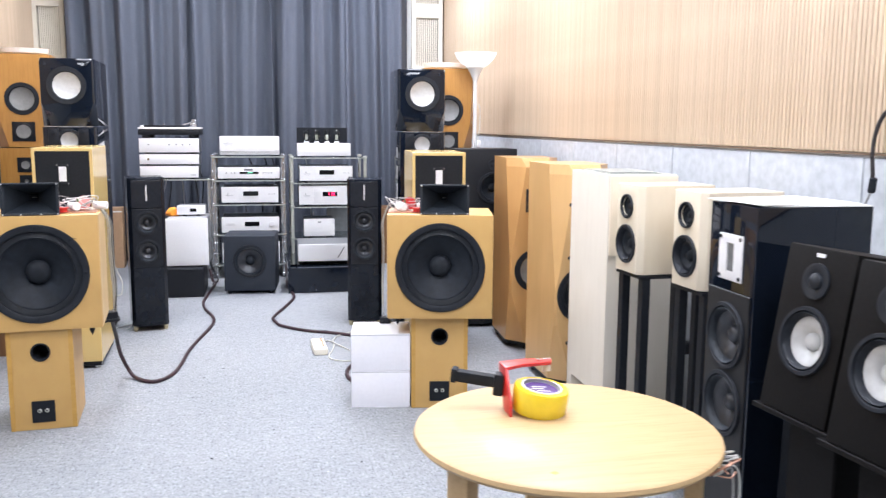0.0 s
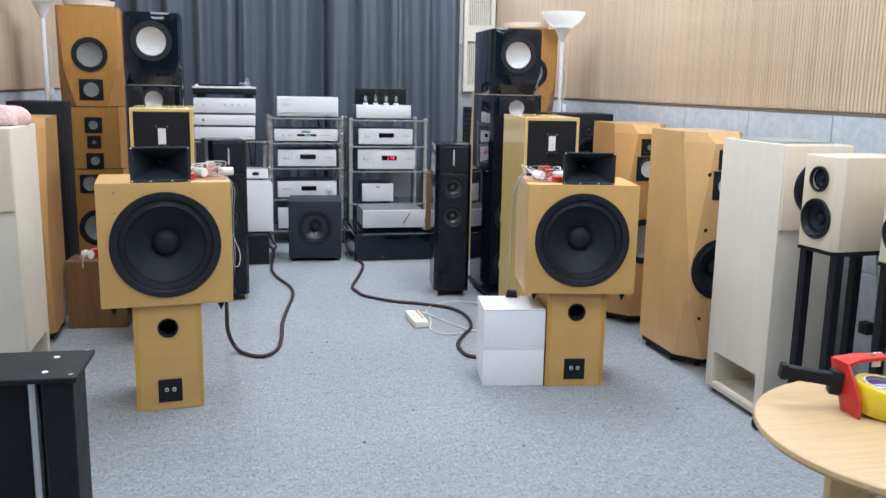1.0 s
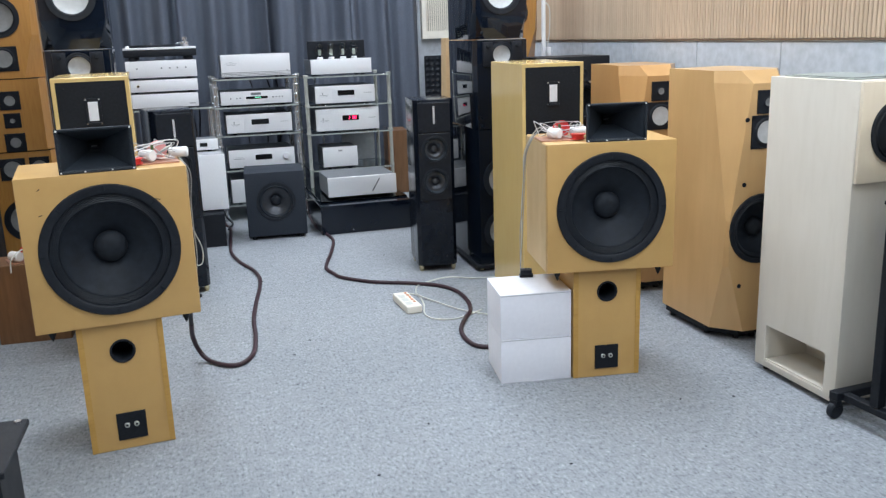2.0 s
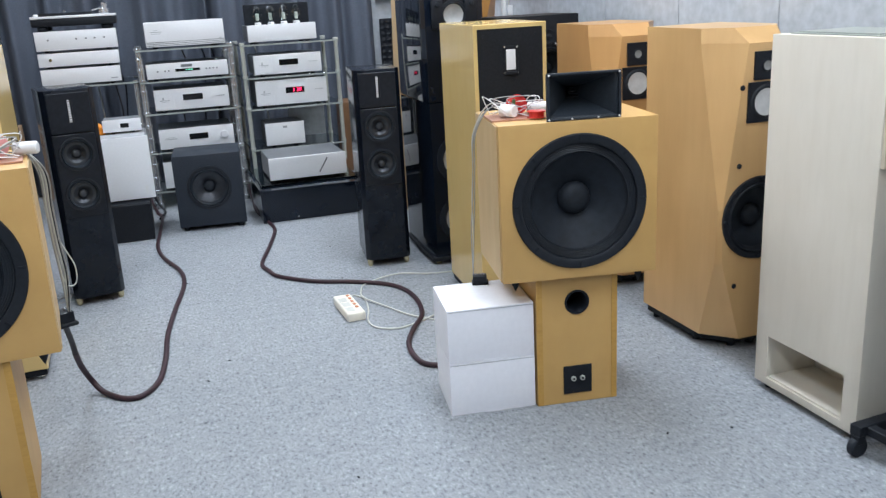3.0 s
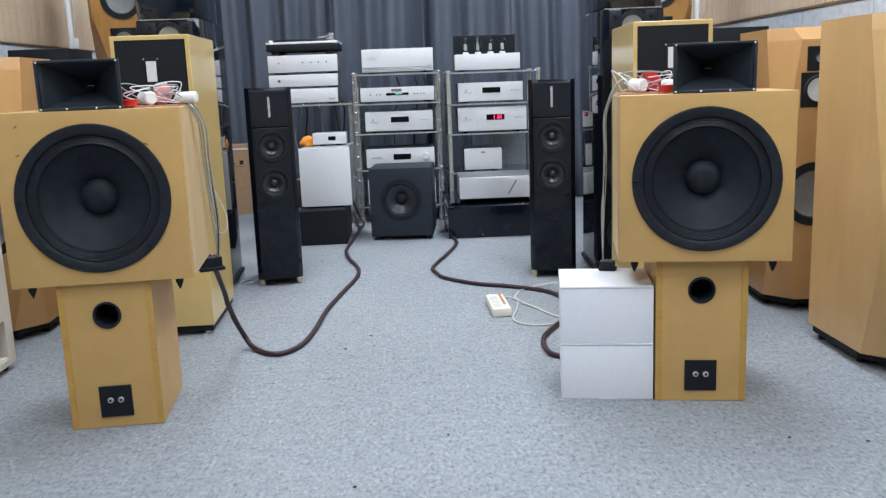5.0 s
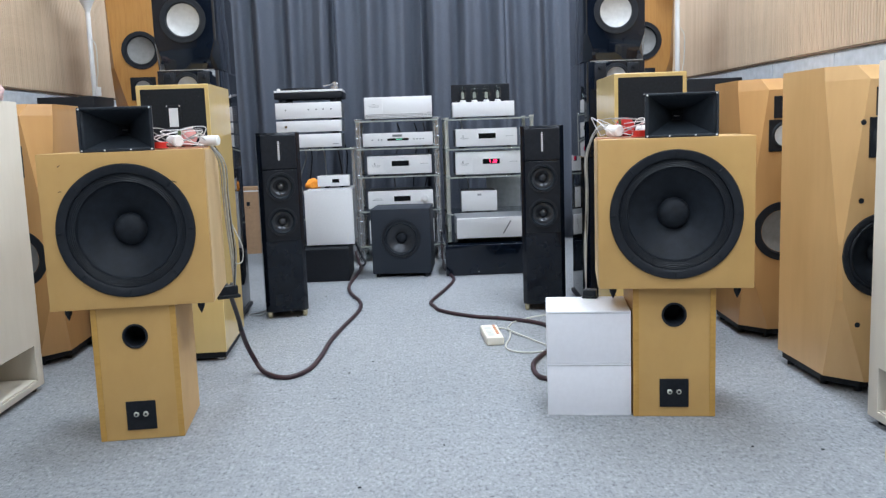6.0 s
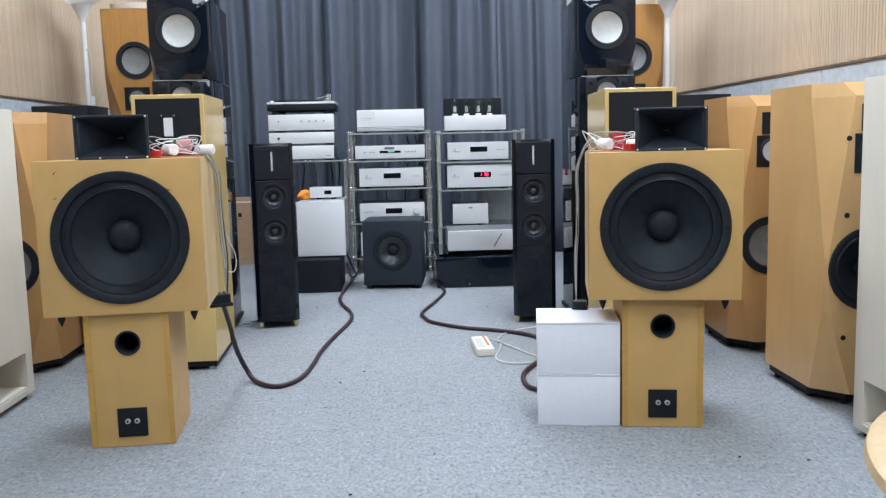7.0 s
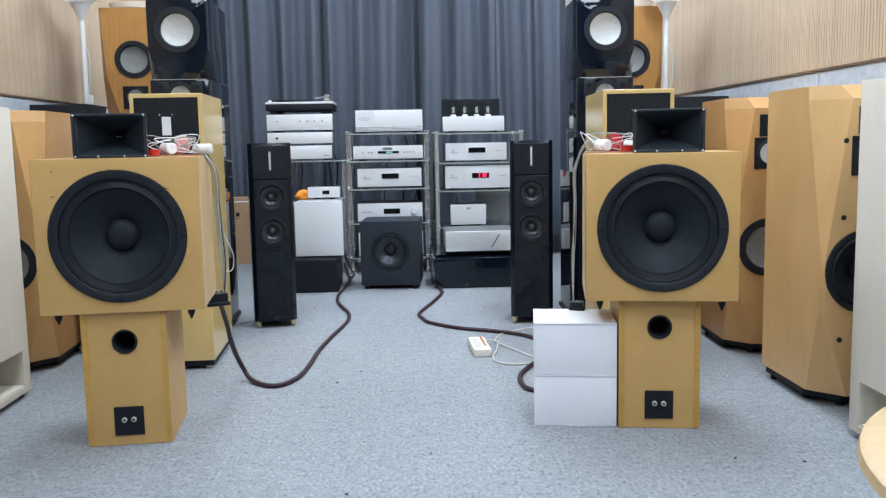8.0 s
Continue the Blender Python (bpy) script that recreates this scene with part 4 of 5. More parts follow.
slim_tower(-0.620, 5.525, 11.0, 0.862, "slim glossy black tower speaker with ribbon tweeter on brass feet")
slim_tower(0.577, 5.450, -7.0, 0.852, "slim glossy black tower speaker with ribbon tweeter on brass feet")


def subwoofer():
    t = thing("subwoofer", pose(-0.092, 6.53, 0, 0, 0, -5), "square dark grey subwoofer standing before the rack", "subwoofer")
    w = 0.173
    part("cabinet", cut(box(-w, w, 0, 0.33, 0.022, 0.402, 0.006, 2), FRONT, [((0, 0, 0.228), 0.098)], 0.1), SUB_GREY, t)
    driver(t, "driver", (0, 0, 0.228), FRONT, 0.114, SATIN_CONE, "plain", RUBBER)
    for sx in (-1, 1):
        for yy in (0.03, 0.30):
            part("foot", moved(rod(0.014, 0.0225, 16), pose(sx * 0.14, yy, 0)), RUBBER, t)


subwoofer()


def rack(x0, x1, y0, y1, shelves, foot, label, post, collars, finish, group="hi-fi racks"):
    t = thing("hifi_rack", pose(x0, y0, foot), label, "rack", group)
    w, d = x1 - x0, y1 - y0
    for z in shelves:
        part("shelf", box(-0.012, w + 0.012, -0.02, d + 0.02, z - foot - 0.010, z - foot, 0.002, 1), GLASS, t, "clear glass shelf")
        part("shelf_edge", box(-0.012, w + 0.012, -0.0225, -0.0202, z - foot - 0.0098, z - foot - 0.0004), GLASS_EDGE, t, "pale ground glass edge")
    top = max(shelves) - foot
    for x in (0, w):
        for y in (0, d):
            p = part("post", moved(rod(post, top + 0.006, 18), pose(x, y, 0)), finish, t, "metal tube post")
            for z in collars:
                part("collar", moved(rod(post * 1.32, 0.013, 18, 0.002), pose(x, y, z - foot)), finish, p)
    return t


R1 = (0.92, 0.742, 0.560, 0.335, 0.105)
rack(-0.352, 0.158, 7.20, 7.58, R1, 0.0, "tall chrome and glass hi-fi rack full of silver units", 0.0175, [z - 0.002 for z in R1] + [0.86, 0.80, 0.68, 0.62, 0.485, 0.41, 0.26, 0.18, 0.02], CHROME)
R2 = (0.912, 0.722, 0.540, 0.300)
rack(0.222, 0.775, 7.16, 7.56, R2, 0.186, "pale metal and glass hi-fi rack full of silver units", 0.012, [z - 0.002 for z in R2], PALE_METAL)
rack(-0.90, -0.388, 7.20, 7.56, (0.752, 0.30), 0.0, "lower hi-fi rack with a glass top carrying silver units", 0.013, (0.74, 0.5, 0.2), CHROME)

single("back_board", box(0, 0.235, 0, 0.006, 0, 0.214, 0.001, 1), CONCRETE, pose(0.505, 7.535, 0.3005), "plain pale board standing at the back of a rack shelf", "board")
plinth = thing("equipment_plinth", pose(0.165, 6.50, 0), "glossy black wooden plinth under the rack", "plinth", "black plinths")
part("body", box(0, 0.56, 0, 1.12, 0, 0.176, 0.003, 1), PIANO, plinth)
part("bolt", moved(rod(0.004, 0.003, 10), pose(0.19, 0.0005, 0.02, 90)), CHROME, plinth)
part("glass_top", box(0.02, 0.56, 0.10, 1.10, 0.1765, 0.186, 0.002, 1), GLASS, plinth, "clear glass plate")
plinth2 = thing("equipment_plinth", pose(-0.65, 6.48, 0), "scuffed black wooden plinth under the silver power unit", "plinth", "black plinths")
part("body", box(0, 0.255, 0, 0.40, 0, 0.192, 0.003, 1), BLACK, plinth2)
part("top_mat", box(0.002, 0.253, 0.004, 0.396, 0.1925, 0.196), RUBBER, plinth2)


def unit(x0, x1, y, z0, z1, depth=0.34, style="plate", label="", name="amplifier", category="amplifier", feet=0.010):
    """A silver hi-fi component; its front plate looks to -y."""
    t = thing(name, pose((x0 + x1) / 2, y, z0), label, category, "silver hi-fi units")
    w, h = (x1 - x0) / 2, z1 - z0
    part("case", box(-w + 0.004, w - 0.004, 0.0125, depth, feet, h - 0.002, 0.002, 1), SILVER_DARK, t)
    plate = part("front_plate", box(-w, w, 0, 0.012, feet, h, 0.002, 2), SILVER, t, "brushed silver front plate")
    mid = (h + feet) / 2
    for sx in (-1, 1):
        for yy in (0.04, depth - 0.05):
            part("foot", moved(rod(0.014, feet, 14), pose(sx * (w - 0.05), yy, 0)), CAP, t)
    if style in ("display", "red"):
        # square panel with an engraved swirl, and a window
        part("square_panel", box(-w + 0.002, -w + 0.108, -0.003, -0.0005, feet + 0.005, h - 0.005, 0.001, 1), SILVER, plate)
        part("mark", joined(box(-w + 0.03, -w + 0.085, -0.0036, -0.003, mid - 0.004, mid - 0.001), box(-w + 0.04, -w + 0.08, -0.0036, -0.003, mid - 0.011, mid - 0.0095), box(-w + 0.045, -w + 0.052, -0.0036, -0.003, mid + 0.002, mid + 0.016)), GREY_PRINT, plate, "grey printed mark")
        cx = -0.005 if style == "display" else 0.01
        part("window", box(cx - 0.046, cx + 0.066, -0.0025, -0.0005, mid - 0.008, mid + 0.026, 0.001, 1), DISPLAY, plate, "dark display window")
        if style == "red":
            words("1 30", 0.030, RED_GLOW, plate, pose(cx + 0.022, -0.003, mid + 0.009, 90), "red_digits")
        for k in range(4):
            part("button", moved(rod(0.003, 0.0025, 10), pose(w - 0.03 - 0.013 * k, 0.0, mid + 0.004, 90)), SILVER_DARK, plate)
    elif style == "plate":
        part("square_panel", box(-w + 0.002, -w + 0.118, -0.003, -0.0005, feet + 0.028, h - 0.004, 0.001, 1), SILVER, plate)
        part("mark", joined(box(-w + 0.025, -w + 0.095, -0.0036, -0.003, mid + 0.012, mid + 0.0145), box(-w + 0.035, -w + 0.088, -0.0036, -0.003, mid + 0.003, mid + 0.005), box(-w + 0.05, -w + 0.07, -0.0036, -0.003, mid + 0.022, mid + 0.024)), GREY_PRINT, plate, "grey printed mark")
        for k in range(3):
            part("groove", box(-w + 0.002, w - 0.002, -0.0008, 0.0005, feet + 0.006 + 0.009 * k, feet + 0.0085 + 0.009 * k), SILVER_DARK, plate)
        part("lettering", box(w - 0.03, w - 0.016, -0.0008, 0.0005, feet + 0.030, feet + 0.034), GREY_PRINT, plate)
    elif style == "player":
        part("tray", box(-0.035, 0.028, -0.0025, -0.0005, mid + 0.016, mid + 0.031, 0.001, 1), SILVER_DARK, plate, "disc tray door")
        part("window", box(-0.068, 0.07, -0.002, -0.0005, mid - 0.008, mid + 0.007, 0.001, 1), DISPLAY, plate, "dark display window")
        part("display_bars", joined(*[box(-0.01 + 0.014 * k, -0.001 + 0.014 * k, -0.0026, -0.0021, mid - 0.003, mid + 0.003) for k in range(3)]), GREEN_GLOW, plate)
        for x in (-0.165, -0.125, -0.105, 0.105, 0.125, 0.145, 0.165):
            part("button", moved(rod(0.0045, 0.003, 12), pose(x, 0.0, mid - 0.001, 90)), SILVER_DARK, plate)
    elif style == "knob":
        part("mark", joined(box(-w + 0.03, -w + 0.1, -0.0008, 0.0005, mid - 0.002, mid + 0.001), box(-w + 0.04, -w + 0.09, -0.0008, 0.0005, mid + 0.007, mid + 0.009)), GREY_PRINT, plate)
        part("window", box(-0.043, 0.065, -0.002, -0.0005, mid - 0.012, mid + 0.022, 0.001, 1), DISPLAY, plate, "dark display window")
        part("volume_knob", moved(rod(0.022, 0.018, 28, 0.003), pose(w - 0.055, 0, mid + 0.004, 90)), SILVER, plate, "round silver knob")
    elif style == "dots":
        for x in (-0.145, 0.0, 0.05, 0.095, 0.145):
            part("button", moved(rod(0.005, 0.002, 12), pose(x, 0, mid + 0.006, 90)), SILVER_DARK, plate)
    elif style == "one":
        part("button", moved(rod(0.008, 0.004, 14), pose(-w + 0.062, 0, mid, 90)), BRASS, plate)
    elif style == "label":
        part("lettering", box(w - 0.055, w - 0.018, -0.0008, 0.0005, feet + 0.016, feet + 0.022), GREY_PRINT, plate)
    elif style == "small":
        part("lettering", box(-0.012, 0.014, -0.0012, 0.0005, h - 0.032, h - 0.020), GREY_PRINT, plate)
    elif style == "dac":
        part("window", box(-0.008, 0.034, -0.0015, 0.0005, mid - 0.011, mid + 0.011), DISPLAY, plate, "small dark display")
    elif style == "ribbed":
        for k in range(14):
            z = feet + 0.006 + (h - feet - 0.012) * k / 13
            part("rib", box(-w + 0.006, 0.045 + 0.004 * k, -0.003, -0.0002, z - 0.0018, z + 0.0018), SILVER, plate)
        part("slash", moved(box(-0.0035, 0.0035, -0.003, 0.0005, -0.045, 0.045), pose(0.085, 0, mid, 0, 32, 0)), SILVER_DARK, plate, "slanted dark groove")
    return t


unit(-0.302, 0.134, 7.19, 0.921, 1.068, 0.36, "plate", "large silver power amplifier with a square panel on the top shelf")
unit(-0.322, 0.133, 7.20, 0.743, 0.838, 0.33, "player", "silver disc player with a narrow display on a glass shelf", "disc_player", "disc player")
unit(-0.300, 0.120, 7.20, 0.561, 0.690, 0.33, "display", "silver amplifier with a dark display on a glass shelf")
unit(-0.304, 0.122, 7.20, 0.336, 0.462, 0.33, "knob", "silver preamplifier with a round volume knob on a glass shelf", "preamplifier", "amplifier")
unit(-0.304, 0.122, 7.20, 0.106, 0.270, 0.33, "plain", "silver amplifier low in the rack behind the subwoofer")
unit(0.280, 0.680, 7.17, 0.723, 0.846, 0.33, "display", "silver amplifier with a dark display on a glass shelf")
unit(0.274, 0.700, 7.17, 0.541, 0.697, 0.33, "red", "silver amplifier showing red digits on a glass shelf")
unit(0.306, 0.540, 7.17, 0.301, 0.444, 0.25, "small", "small plain silver power supply box on a glass shelf", "power_supply", "power supply")
unit(0.243, 0.675, 6.66, 0.187, 0.318, 0.36, "ribbed", "wide ribbed silver unit with a slanted groove on the plinth", "power_conditioner", "power unit")
unit(-0.872, -0.450, 7.19, 0.938, 1.050, 0.33, "dots", "silver preamplifier with a row of small buttons under the turntable", "preamplifier", "amplifier")
unit(-0.872, -0.453, 7.19, 0.852, 0.934, 0.33, "one", "flat silver unit with one gold button in a stack")
unit(-0.872, -0.458, 7.19, 0.753, 0.848, 0.33, "label", "flat silver unit with small lettering in a stack")
unit(-0.575, -0.385, 6.70, 0.5272, 0.600, 0.16, "dac", "small silver converter with a tiny display on the power unit", "converter", "converter")

pu = unit(-0.640, -0.362, 6.545, 0.1962, 0.526, 0.34, "box", "tall plain silver power unit standing on the black plinth", "power_unit", "power unit")
part("label_slot", box(0.095, 0.108, -0.001, 0.0005, 0.03, 0.075), WHITE, pu)
part("top_grille", box(-0.125, 0.125, 0.016, 0.335, 0.3285, 0.3305), GREY_PRINT, pu)


def tube_amplifier():
    t = unit(0.266, 0.668, 7.18, 0.913, 1.018, 0.30, "none", "silver valve amplifier with four glass tubes before a black panel", "valve_amplifier", "amplifier")
    part("back_panel", box(-0.200, 0.185, 0.115, 0.125, 0.100, 0.222, 0.002, 1), BAFFLE, t, "black upright panel")
    for x in (-0.128, -0.052, 0.026, 0.100):
        s = part("socket", moved(lathe([(0.0, 0.0), (0.019, 0), (0.019, 0.012), (0.015, 0.016), (0, 0.016)], 24), pose(x, 0.06, 0.103)), WHITE, t, "white ceramic socket")
        v = part("tube", moved(lathe([(0.014, 0.0), (0.016, 0.012), (0.024, 0.035), (0.0255, 0.055), (0.020, 0.072), (0.017, 0.080), (0.012, 0.088), (0, 0.091)], 24), pose(x, 0.06, 0.119)), GLASS, t, "clear glass valve")
        part("anode", box(x - 0.007, x + 0.007, 0.055, 0.065, 0.130, 0.168, 0.002, 1), PALE_METAL, v)


tube_amplifier()


def turntable():
    t = thing("turntable", pose(-0.660, 7.20, 1.0505), "black and silver turntable on top of the silver stack", "turntable")
    w = 0.218
    part("plinth", box(-w, w, 0, 0.34, 0.024, 0.066, 0.008, 2), BLACK, t)
    part("top_plate", box(-w, w, 0.0, 0.34, 0.0665, 0.080, 0.003, 2), SILVER, t, "silver top plate")
    part("platter", moved(rod(0.147, 0.012, 56, 0.002), pose(-0.05, 0.17, 0.0805)), BLACK, t)
    part("record_mat", moved(rod(0.142, 0.003, 56), pose(-0.05, 0.17, 0.0926)), RUBBER, t)
    part("spindle", moved(rod(0.003, 0.014, 10), pose(-0.05, 0.17, 0.095)), CHROME, t)
    part("speed_knob", moved(rod(0.012, 0.012, 20, 0.002), pose(-0.19, 0.03, 0.0802)), WHITE, t)
    arm = part("tonearm_base", joined(moved(rod(0.028, 0.03, 28, 0.003), pose(0.155, 0.24, 0.0802)), moved(rod(0.012, 0.03, 20), pose(0.155, 0.24, 0.11))), CHROME, t)
    part("tonearm", tube([(0.158, 0.30, 0.125), (0.155, 0.24, 0.127), (0.150, 0.12, 0.118), (0.13, 0.05, 0.108), (0.10, 0.02, 0.101)], 0.004, 8, 8), CHROME, arm)
    part("counterweight", moved(rod(0.016, 0.035, 24, 0.003), pose(0.158, 0.285, 0.125, -90)), CHROME, arm)
    for sx in (-1, 1):
        for yy in (0.04, 0.30):
            part("foot", moved(rod(0.028, 0.0235, 24, 0.004), pose(sx * 0.165, yy, 0)), RUBBER, t)


turntable()

# small things round the racks
for k, (x, y) in enumerate(((-0.70, 7.40), (-0.62, 7.45), (-0.52, 7.42), (-0.47, 7.5), (-0.75, 7.5), (-0.1, 7.6), (0.02, 7.62), (0.34, 7.58), (0.08, 7.62))):
    zt = 0.80 if x < -0.4 else 0.90
    single("hanging_cable", tube([(x, y, zt), (x + 0.02, y + 0.03, zt - 0.1), (x + 0.035 * math.sin(k), y + 0.02, zt - 0.28), (x + 0.05 * math.sin(2 * k), y, zt - 0.5)], 0.0045, 8, 8), (RUBBER, CABLE_GREY, CABLE_DARK)[k % 3], pose(0, 0, 0), "dark cable hanging behind the hi-fi units", "cable", "cables behind the racks")


def crumple(r, seed, squash):
    bm = bmesh.new()
    bmesh.ops.create_icosphere(bm, subdivisions=3, radius=r)
    for v in bm.verts:
        n = noise.noise(v.co * (2.6 / r) * 0.5 + Vector((seed, 0, 0)))
        v.co *= 1 + 0.45 * n
        v.co.z = max(v.co.z * squash, -r * squash * 0.6) + r * squash * 0.6
    return bm


single("orange_cloth", crumple(0.046, 4.0, 0.75), ORANGE_CLOTH, pose(-0.605, 6.74, 0.5272), "crumpled orange cloth on the silver power unit", "cloth")


def brown_carton(x, y, turn, w, d, h, label):
    t = thing("brown_carton", pose(x, y, 0, 0, 0, turn), label, "carton", "brown cartons")
    part("body", box(-w / 2, w / 2, 0, d, 0, h, 0.003, 2), CARD_BROWN, t)
    part("tape", box(-w / 2 + 0.002, w / 2 - 0.002, -0.0008, 0.0004, h * 0.93, h * 0.95), PAPER, t)
    part("print", joined(box(-0.04, -0.018, -0.001, 0.0002, h * 0.72, h * 0.74), box(-0.031, -0.027, -0.001, 0.0002, h * 0.74, h * 0.80), box(0.015, 0.04, -0.001, 0.0002, h * 0.72, h * 0.78), box(-0.04, 0.04, -0.001, 0.0002, h * 0.69, h * 0.695)), CAP, t, "small black handling marks")


brown_carton(-1.225, 7.80, 2, 0.24, 0.14, 0.485, "tall brown cardboard carton with handling marks before the curtain")
crate = thing("wooden_crate", pose(0.955, 7.70, 0, 0, 0, -6), "brown walnut box with ribbed side standing before the curtain", "wooden box")
part("body", box(-0.075, 0.075, 0, 0.25, 0, 0.47, 0.003, 1), BROWN, crate)
for k in range(11):
    part("rib", box(0.0755, 0.081, 0.005, 0.245, 0.02 + 0.04 * k, 0.042 + 0.04 * k), BROWN, crate)

lean = thing("pale_tapered_speaker", pose(1.025, 6.40, 0, 0, 0, -6), "narrow pale wooden speaker tapering to the top", "speaker")
part("cabinet", loft([[(-0.09, 0, 0.0), (0.09, 0, 0.0), (0.09, 0.22, 0.0), (-0.09, 0.22, 0.0)], [(-0.065, 0.05, 1.13), (0.045, 0.05, 1.13), (0.045, 0.2, 1.13), (-0.065, 0.2, 1.13)]], 0.003), TABLE_WOOD, lean)
dish(lean, "woofer", (0.015, 0.036, 0.82), (0, -1, 0.044), 0.058, CONE)
dish(lean, "woofer", (0.005, 0.043, 0.98), (0, -1, 0.044), 0.044, CONE)
pad = thing("acoustic_pad", pose(1.395, 8.12, 0.0), "black quilted acoustic foam panel standing against the end wall", "acoustic panel")
part("panel", box(-0.085, 0.085, 0, 0.03, 0, 0.99, 0.005, 1), BLACK, pad)
for i in range(4):
    for j in range(8):
        part("pyramid", moved(lathe([(0.024, 0), (0, 0.009)], 4), pose(-0.064 + 0.0425 * i, 0.0, 0.67 + 0.042 * j, 90, 0, 0)), BLACK, pad)

# ---- right-hand row by the table ----


def monitor(x, y, turn, group):
    t = thing("bookshelf_speaker", pose(x, y, 0.682, 0, 0, turn), "small pale maple bookshelf speaker on a black stand", "speaker", group)
    w, d, h = 0.086, 0.27, 0.294
    plan = [(-w + 0.016, 0.0), (w - 0.016, 0.0), (w, 0.02), (w, d), (-w, d), (-w, 0.02)]
    body = cut(loft([[(a, b, z) for a, b in plan] for z in (0.004, h)], 0.003), FRONT, [((0, 0, 0.098), 0.056), ((0, 0, 0.222), 0.030)], 0.06)
    part("cabinet", body, MAPLE, t)
    driver(t, "midwoofer", (0, 0, 0.098), FRONT, 0.064, CONE, "plain", RUBBER)
    driver(t, "tweeter", (0, 0, 0.222), FRONT, 0.040, CONE, "plain", RUBBER)
    for sx in (-1, 1):
        part("pad", box(sx * 0.05 - 0.012, sx * 0.05 + 0.012, 0.03, 0.24, 0, 0.0045), RUBBER, t)
    s = thing("speaker_stand", pose(x, y, 0, 0, 0, turn), "tall black four-post speaker stand on castors", "speaker stand", group + " stands")
    part("top_plate", box(-0.085, 0.085, 0.01, 0.26, 0.672, 0.6815, 0.001, 1), BLACK, s)
    for sx in (-1, 1):
        for yy in (0.035, 0.235):
            part("post", box(sx * 0.068 - 0.015, sx * 0.068 + 0.015, yy - 0.015, yy + 0.015, 0.085, 0.672, 0.002, 1), BLACK, s)
        part("base_rail", box(sx * 0.195 - 0.016, sx * 0.195 + 0.016, 0.0, 0.30, 0.058, 0.085, 0.002, 1), BLACK, s)
        for yy in (0.012, 0.288):
            c = part("castor", moved(rod(0.026, 0.022, 24, 0.004), pose(sx * 0.195 - 0.011, yy, 0.026, 0, 90)), RUBBER, s, "black castor wheel")
            part("fork", box(sx * 0.195 - 0.014, sx * 0.195 + 0.014, yy - 0.012, yy + 0.012, 0.036, 0.0585, 0.002, 1), BLACK, c)
    for yy in (0.035, 0.235):
        part("cross_rail", box(-0.179, 0.179, yy - 0.013, yy + 0.013, 0.060, 0.083, 0.002, 1), BLACK, s)
    part("cable_clip", box(-0.02, 0.02, 0.225, 0.26, 0.39, 0.43, 0.004, 1), BLACK, s)
    part("cable", tube([(0.0, 0.25, 0.66), (0.01, 0.262, 0.5), (0.0, 0.262, 0.41), (0.012, 0.27, 0.25), (-0.01, 0.262, 0.09)], 0.004, 8, 8), CABLE_WHITE, s)


monitor(1.195, 3.195, -86, "pale bookshelf speakers")
monitor(1.258, 2.905, -86, "pale bookshelf speakers")


def piano_tower():
    t = thing("piano_black_tower_speaker", pose(1.120, 2.405, 0, 0, 0, -89), "tall piano black tower speaker with white ribbon unit", "speaker")
    w, d, h = 0.102, 0.300, 0.984
    part("cabinet", cut(box(-w, w, 0, d, 0.02, h, 0.003, 2), FRONT, [((0, 0, 0.665), 0.072), ((0, 0, 0.495), 0.072)], 0.06), PIANO, t)
    rib = part("ribbon_unit", cut(box(-0.052, 0.052, -0.005, -0.0005, 0.800, 0.912, 0.003, 2), FRONT, [((0, 0, 0.856), 0.030, 0.070)], 0.003), SILVER, t, "pale square ribbon unit")
    part("ribbon", box(-0.012, 0.012, -0.0038, -0.002, 0.823, 0.889), SILVER_DARK, rib)
    for sx in (-1, 1):
        for z in (0.809, 0.903):
            part("screw", moved(rod(0.005, 0.002, 12), pose(sx * 0.043, -0.005, z, 90)), CAP, rib)
    part("woofer_plate", pierced(box(-0.092, 0.092, -0.005, -0.0005, 0.20, 0.775, 0.002, 1), [((0, 0, 0.665), 0.073), ((0, 0, 0.495), 0.073)]), GRAPHITE, t, "satin graphite woofer panel")
    for z in (0.665, 0.495):
        driver(t, "woofer", (0, -0.005, z), FRONT, 0.082, SATIN_CONE, "plain", RUBBER)
    part("plinth", box(-w - 0.02, w + 0.02, -0.02, d + 0.01, 0, 0.0195, 0.003, 1), BLACK, t)
    for k in range(4):
        single("paper_sheet", box(-0.098, 0.098, -0.135, 0.135, 0, 0.0012), PAPER, pose(1.285 - 0.012 * k, 2.405 + 0.006 * k, h + 0.0006 + 0.0016 * k, 0, 0, 86 + 4 * k), "white printed sheet lying on the black tower", "paper", "papers on the tower")


piano_tower()


